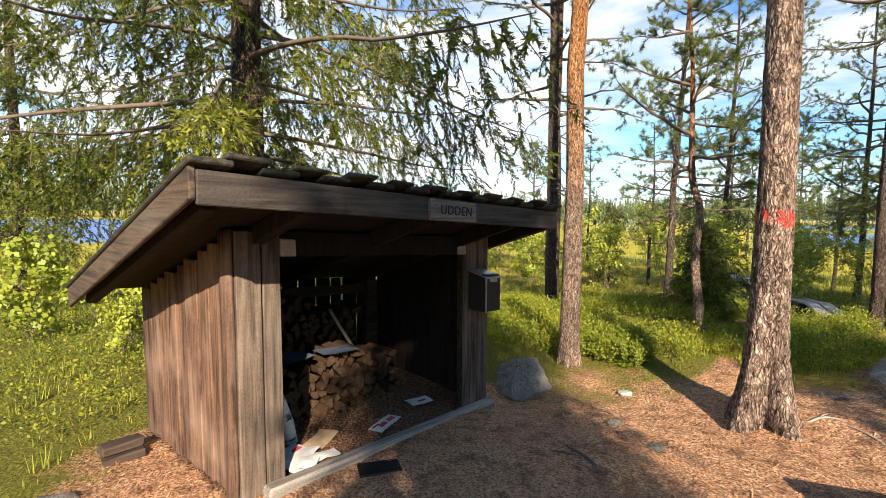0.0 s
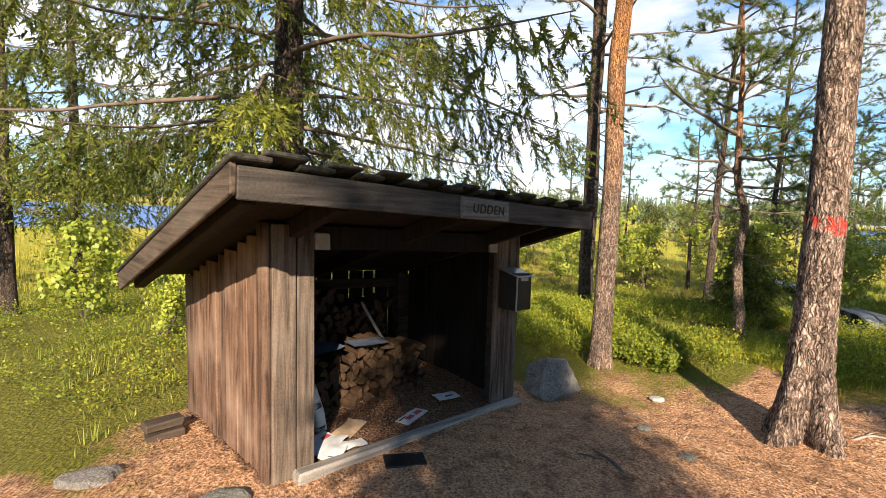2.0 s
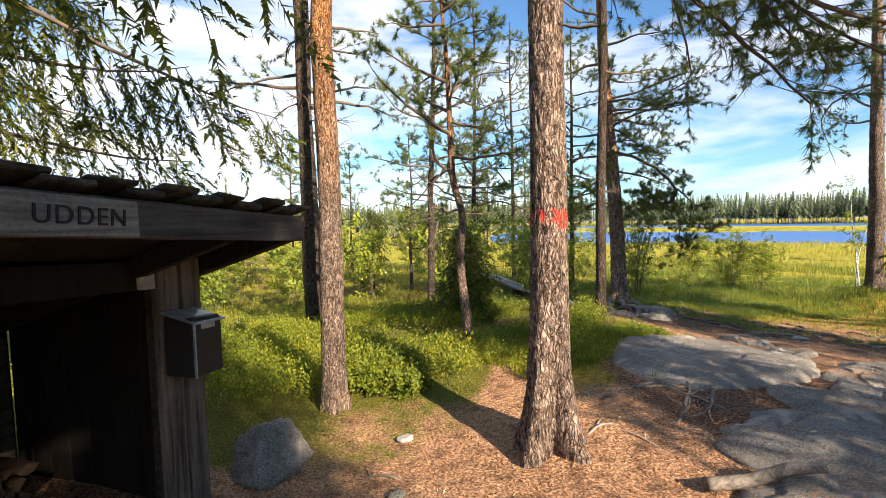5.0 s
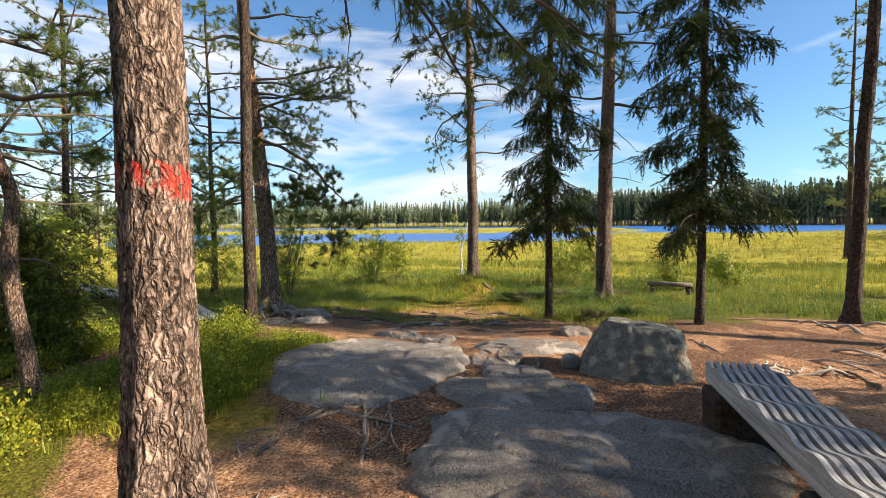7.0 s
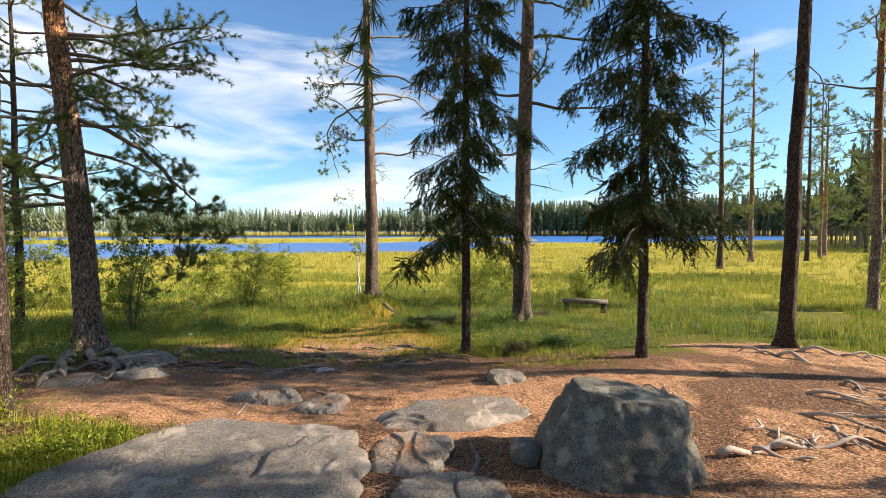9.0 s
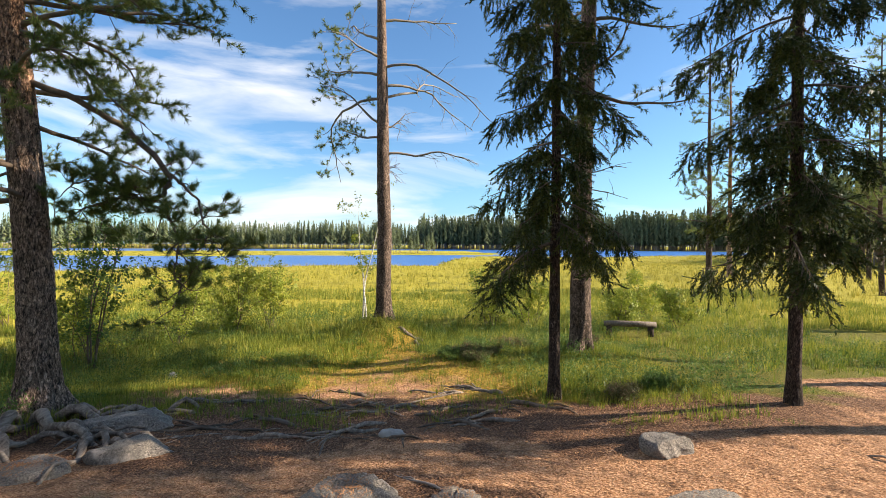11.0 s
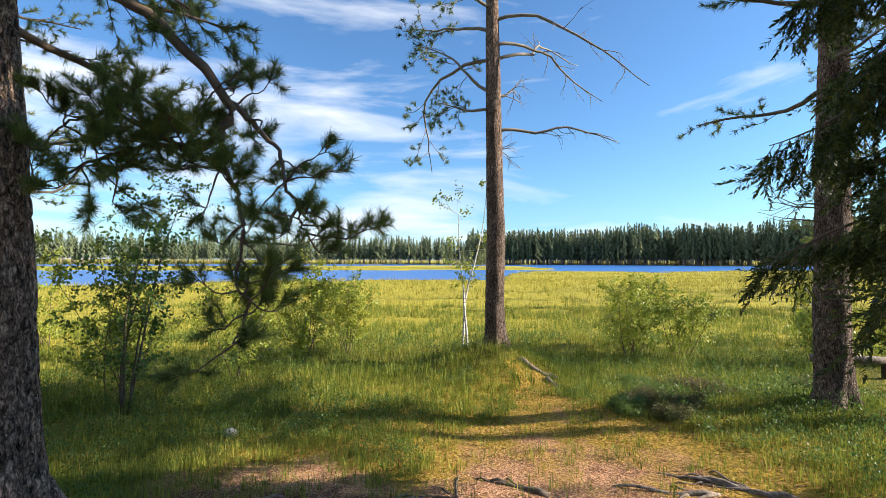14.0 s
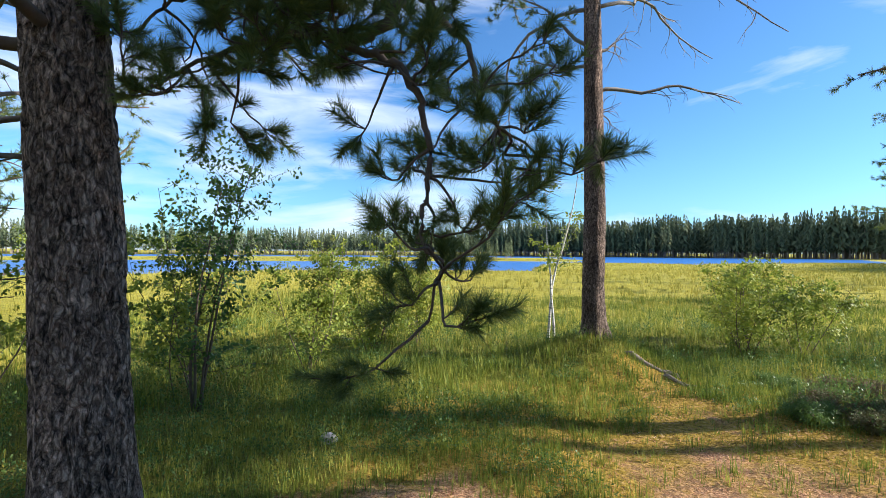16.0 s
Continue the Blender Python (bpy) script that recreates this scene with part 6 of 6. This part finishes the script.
cover("short green and yellow grass round the clearing", "grass", "grass", GRASS, 22000, (-7, 16.5, -6, 12), lambda x, y: green(x, y, 0.05, 0.55) & patchy(x, y, 0.7, 0.40) & ~(berry_zone(x, y) & (rng.random(len(x)) < 0.7)) & ((x < 9.5) | (x > 15) | (rng.random(len(x)) < 0.6)), 0.5, 1.1)
SHORT = [blades(14, 0.085, 0.006, 0.10, 50 + k) for k in range(3)]
LOW = [sprig(16, 0.09, 0.018, 60 + k) for k in range(3)]
cover("short yellowing grass on the mossy trail", "grass", "grass", SHORT, 13000, (9, 15.5, 0, 8.5), lambda x, y: (bare(x, y) < rng.uniform(0.2, 0.8, len(x))) & (trail(x, y) < rng.uniform(0.0, 1.3, len(x))), 0.6, 1.4)
cover("low lingonberry and heather sprigs in the moss", "lingonberry", "shade_leaf", LOW, 8000, (9, 16, -1, 9), lambda x, y: green(x, y) & patchy(x, y, 1.4, 0.47), 0.7, 1.4, "shrubs")
cover("low lingonberry sprigs and grass beside the outcrop", "lingonberry", "berry_leaf", LOW + SHORT, 3600, (3.9, 6.6, 4.0, 5.9), lambda x, y: patchy(x, y, 1.6, 0.40), 0.7, 1.5, "shrubs")
cover("tall green bog grass", "bog_grass", "grass", TALL, 20000, (10, 26, -12, 16), lambda x, y: green(x, y, 0.0, 0.2) & patchy(x, y, 0.6, 0.36) & (x > 15 - 0.35 * np.abs(y - 4) - rng.uniform(0, 2, len(x))), 0.5, 1.1)
cover("tall bog grass behind the headland", "bog_grass", "far_grass", TALL, 5000, (-14, 12, 8, 24), lambda x, y: green(x, y, 0.0, 0.2), 0.5, 1.1)
cover("yellow sedge on the open bog", "sedge", "far_grass", SEDGE, 13000, (-25, 62, -32, 60), lambda x, y: (np.hypot(x - 6, y - 3) > 15), 0.6, 1.1)
cover("yellow sedge towards the lake", "sedge", "far_grass", FARSEDGE, 13000, (20, 150, -95, 95), lambda x, y: np.hypot(x, y) > 45, 0.6, 1.1)


def needles_on_ground():
    """Fallen needle pairs, cone scales and bits of bark."""
    r = np.random.default_rng(5)
    soup = Soup()
    n = 70000
    x, y = r.uniform(-2.5, 14, n), r.uniform(-2.5, 6.5, n)
    ok = (bare(x, y) > r.uniform(0.35, 0.8, n)) | ((x > 9.5) & (y > 2) & (r.random(n) < 0.2)) | (trail(x, y) > 0.3)
    ok &= shed_free(x, y)
    x, y = x[ok], y[ok]
    n = len(x)
    th, L = r.uniform(0, 6.28, n), r.uniform(0.018, 0.05, n) * np.where(r.random(n) < 0.04, 2.4, 1.0)
    m = np.zeros((n, 3, 3))
    w = r.uniform(0.5, 1.6, n)
    m[:, 0, 0], m[:, 1, 0], m[:, 0, 1], m[:, 1, 1], m[:, 2, 2] = L * np.cos(th), L * np.sin(th), -w * 0.0045 * np.sin(th), w * 0.0045 * np.cos(th), r.uniform(0.2, 1.0, n) * 0.012
    V = np.array([(-0.5, -0.5, 0), (0.5, -0.2, 1), (0.5, 0.3, 1), (-0.5, 0.5, 0.2)])
    F = np.array([(0, 1, 2), (0, 2, 3)])
    soup.scatter(V, F, m, np.stack([x, y, land(x, y) + 0.003], 1))
    tagged(part("needle_litter", soup.mesh("needle_litter", M["litter"])), "orange-brown fallen pine needles and bark flakes", "litter", kind="stuff")


needles_on_ground()


def needles_on_rock():
    """Needles, cone scales and twigs caught on the outcrops, laid on each slab's own top."""
    r = np.random.default_rng(15)
    soup = Soup()
    tops = np.vstack([np.array([v.co[:] for v in ob.data.vertices]) + np.array(ob.matrix_basis.translation) for ob in bpy.data.objects if ob.name.startswith("rock_slab")])
    pick = tops[r.integers(0, len(tops), 5200)]
    keep_ = fbm(pick * 2.5 + 17, 3) > 0.47
    pick = pick[keep_]
    n = len(pick)
    th, L, w = r.uniform(0, 6.28, n), r.uniform(0.015, 0.045, n), r.uniform(0.5, 1.5, n)
    m = np.zeros((n, 3, 3))
    m[:, 0, 0], m[:, 1, 0], m[:, 0, 1], m[:, 1, 1], m[:, 2, 2] = L * np.cos(th), L * np.sin(th), -w * 0.004 * np.sin(th), w * 0.004 * np.cos(th), 0.006
    V = np.array([(-0.5, -0.5, 0), (0.5, -0.2, 1), (0.5, 0.3, 1), (-0.5, 0.5, 0.2)])
    soup.scatter(V, np.array([(0, 1, 2), (0, 2, 3)]), m, pick + np.array([0, 0, 0.004]))
    tagged(part("needle_litter", soup.mesh("needle_litter", M["litter"])), "brown pine needles scattered on bare granite", "litter", kind="stuff")


needles_on_rock()


# ---- roots, sticks and logs ----
def root(x, y, a, L, r, mat="root", label="grey gnarled tree root on needle litter", bend=0.16, branch=2, name="tree_root", rise=0.4):
    soup = Soup()

    def run(px, py, ang, length, rad):
        steps = max(6, int(length / 0.09))
        P = []
        for k in range(steps + 1):
            P.append((px - x, py - y, land1(px, py) + rad * (rise * (0.6 + math.sin(k * 1.1 + px * 3))) - (rad * 1.2 if k in (0, steps) else 0)))
            ang += rng.normal(0, bend)
            px, py = px + math.cos(ang) * length / steps, py + math.sin(ang) * length / steps
        P = np.array(P)
        soup.add(*tube(P, np.linspace(rad, rad * 0.35, len(P)), 7, 0.25, px))
        return P, ang
    P, ang = run(x, y, a, L, r)
    for b in range(branch):
        q = P[int(len(P) * rng.uniform(0.2, 0.75))]
        run(q[0] + x, q[1] + y, a + rng.choice([-1, 1]) * rng.uniform(0.3, 0.9), L * rng.uniform(0.3, 0.6), r * 0.6)
    return tagged(part(name, soup.mesh(name, M[mat], True), at=Matrix.Translation((x, y, 0))), label, "root" if "root" in name else "stick", group="roots" if "root" in name else "")


for x, y, a, L, r in ((9.6, 6.9, -2.3, 1.3, 0.04), (9.7, 7.25, -2.2, 1.6, 0.06), (9.75, 7.15, -1.75, 1.5, 0.055), (9.72, 7.4, -2.75, 1.9, 0.06), (9.78, 7.1, -1.3, 1.0, 0.045), (9.7, 7.5, 2.9, 1.6, 0.05), (9.3, 6.7, -1.2, 0.9, 0.03), (9.5, 7.0, -2.8, 1.5, 0.045), (9.55, 6.75, -1.9, 1.1, 0.035), (9.6, 7.1, 3.0, 1.6, 0.045), (9.65, 6.8, -1.5, 0.7, 0.03), (9.5, 6.85, -2.5, 1.4, 0.03), (9.55, 7.2, 2.7, 1.2, 0.035), (9.8, 6.8, -1.1, 0.6, 0.03)):
    root(x, y, a, L, r, label="grey gnarled root spreading from the old pine", rise=1.3)
for k in range(40):
    x, y = rng.uniform(9.2, 10.9), rng.uniform(2.3, 6.2)
    root(x, y, rng.choice([-1.57, 1.57]) + rng.normal(0, 0.45), rng.uniform(0.4, 1.1), rng.uniform(0.013, 0.032), "dark_root" if k % 2 else "root", "brown gnarled tree root on needle litter", 0.11, 2, rise=0.7)
for x, y, a, L, r in ((5.5, 2.5, -0.95, 1.5, 0.03), (4.15, 2.45, -0.75, 1.2, 0.03), (5.25, 2.45, -0.9, 1.3, 0.03), (4.6, 2.5, -1.0, 1.1, 0.022), (4.7, 3.3, -2.2, 0.9, 0.018), (4.9, 2.9, -2.6, 0.8, 0.016), (4.3, 2.8, 0.6, 0.9, 0.016), (4.6, 3.1, 2.6, 0.7, 0.013), (4.0, 2.7, 0.3, 0.6, 0.016), (4.45, 3.3, -0.5, 0.8, 0.013), (3.9, 3.3, 0.2, 0.5, 0.012)):
    root(x, y, a, L, r)
for x, y, a, L, r in ((7.35, -0.45, 2.9, 0.5, 0.016), (7.65, -0.85, -2.3, 0.7, 0.02), (7.6, -1.25, -2.0, 0.55, 0.018), (7.2, -0.95, 2.5, 0.45, 0.018), (6.75, -0.2, -1.4, 0.6, 0.024), (7.2, -1.6, -0.6, 0.5, 0.018), (7.0, -1.95, 2.6, 0.6, 0.016), (8.2, -1.4, -2.0, 0.8, 0.02), (8.7, -2.2, 2.8, 0.8, 0.018), (6.6, 0.25, -1.3, 0.55, 0.03), (9.6, -2.5, 0.5, 0.7, 0.03), (10.2, -2.7, -2.0, 0.7, 0.03)):
    root(x, y, a, L * 1.3, r, "pale_root", "bleached pale root arching over needle litter", 0.13, 2, rise=1.6)
for x, y, a, L, r in ((14.95, 3.95, -2.2, 0.8, 0.05), (14.5, 3.6, -2.6, 0.5, 0.035)):
    root(x, y, a, L, r, label="grey root running from the dead pine")
for x, y, a, L, r, m in ((3.35, 3.0, -0.1, 0.35, 0.012, "grey_twig"), (3.55, 2.55, 1.2, 0.4, 0.008, "pale_root"), (1.55, 2.5, 1.9, 0.35, 0.014, "twig"), (2.1, 3.35, 2.2, 0.3, 0.012, "twig"), (3.9, 3.4, 0.3, 0.3, 0.01, "grey_twig"), (8.1, 3.3, 1.0, 0.5, 0.012, "grey_twig"),
                         (7.3, 3.9, 0.2, 0.5, 0.01, "pale_root"), (7.6, -0.1, 0.1, 0.8, 0.02, "grey_twig"), (6.3, -0.9, -0.4, 0.9, 0.02, "twig")):
    root(x, y, a, L, r, m, "small broken stick lying on needle litter", 0.15, 1, "stick", 0.8)


def lying_log(label, pts, r, mat, name="fallen_log"):
    P = np.array(pts, float)
    k = np.linspace(0, len(P) - 1, 20)
    Q = np.stack([np.interp(k, np.arange(len(P)), P[:, i]) for i in range(3)], 1)
    o = Q[0].copy()
    V, F = tube(Q - o, np.linspace(r, r * 0.8, 20), 14, 0.18, r * 40)
    return tagged(part(name, mesh_data(name, V, F, M[mat]), at=Matrix.Translation(o)), label, "log")


g1 = land1(3.5, 1.95)
lying_log("short gnarled driftwood log on granite", ((3.28, 2.14, g1 + 0.03), (3.48, 2.0, g1 + 0.05), (3.6, 1.86, g1 + 0.14), (3.68, 1.74, g1 + 0.17)), 0.038, "root")
lg = land1(14.7, -1.0)
lb = thing("log_bench", (14.65, -0.9, lg), "old fallen log bench standing in the bog grass", "bench")
V, F = tube([(0.2, 0.5, 0.26), (0.1, 0.2, 0.27), (0.03, -0.1, 0.27), (-0.05, -0.5, 0.26)], [0.055, 0.06, 0.062, 0.065], 14, 0.15)
part("seat_log", mesh_data("seat_log", V, F, M["root"]), parent=lb)
for q in ((0.17, 0.4), (-0.03, -0.4)):
    V, F = tube([(q[0], q[1], -0.1), (q[0], q[1], 0.1), (q[0], q[1], 0.23)], 0.06, 10, 0.1)
    part("leg", mesh_data("leg", V, F, M["dark_wood"]), parent=lb)

# walkway of pale planks over the bog
for k, ((xa, ya), (xb, yb)) in enumerate(zip(PATHWAY[:-1], PATHWAY[1:])):
    za, zb = land1(xa, ya) + (0.10 if k == 0 else 0.24), land1(xb, yb) + 0.24
    for side in (-0.12, 0.12):
        L = math.hypot(xb - xa, yb - ya)
        a = math.degrees(math.atan2(yb - ya, xb - xa))
        m = pose((xa + xb) / 2, (ya + yb) / 2, (za + zb) / 2, 0, -math.degrees(math.atan2(zb - za, L)), a)
        tagged(part("walkway_plank", box_bm(-L / 2, L / 2, side - 0.1, side + 0.1, -0.03, 0.02, 0.006, 0.006), M["walk_plank"], at=m), "pale grey walkway plank over the bog", "walkway", group="walkway planks")
    tagged(part("sleeper", box_bm(-0.08, 0.08, -0.35, 0.35, -0.36, -0.03, 0.01, 0.004), M["dark_wood"], at=pose(xa + 0.1, ya + 0.12, za, 0, 0, math.degrees(math.atan2(yb - ya, xb - xa)))), "dark sleeper under the walkway", "sleeper")
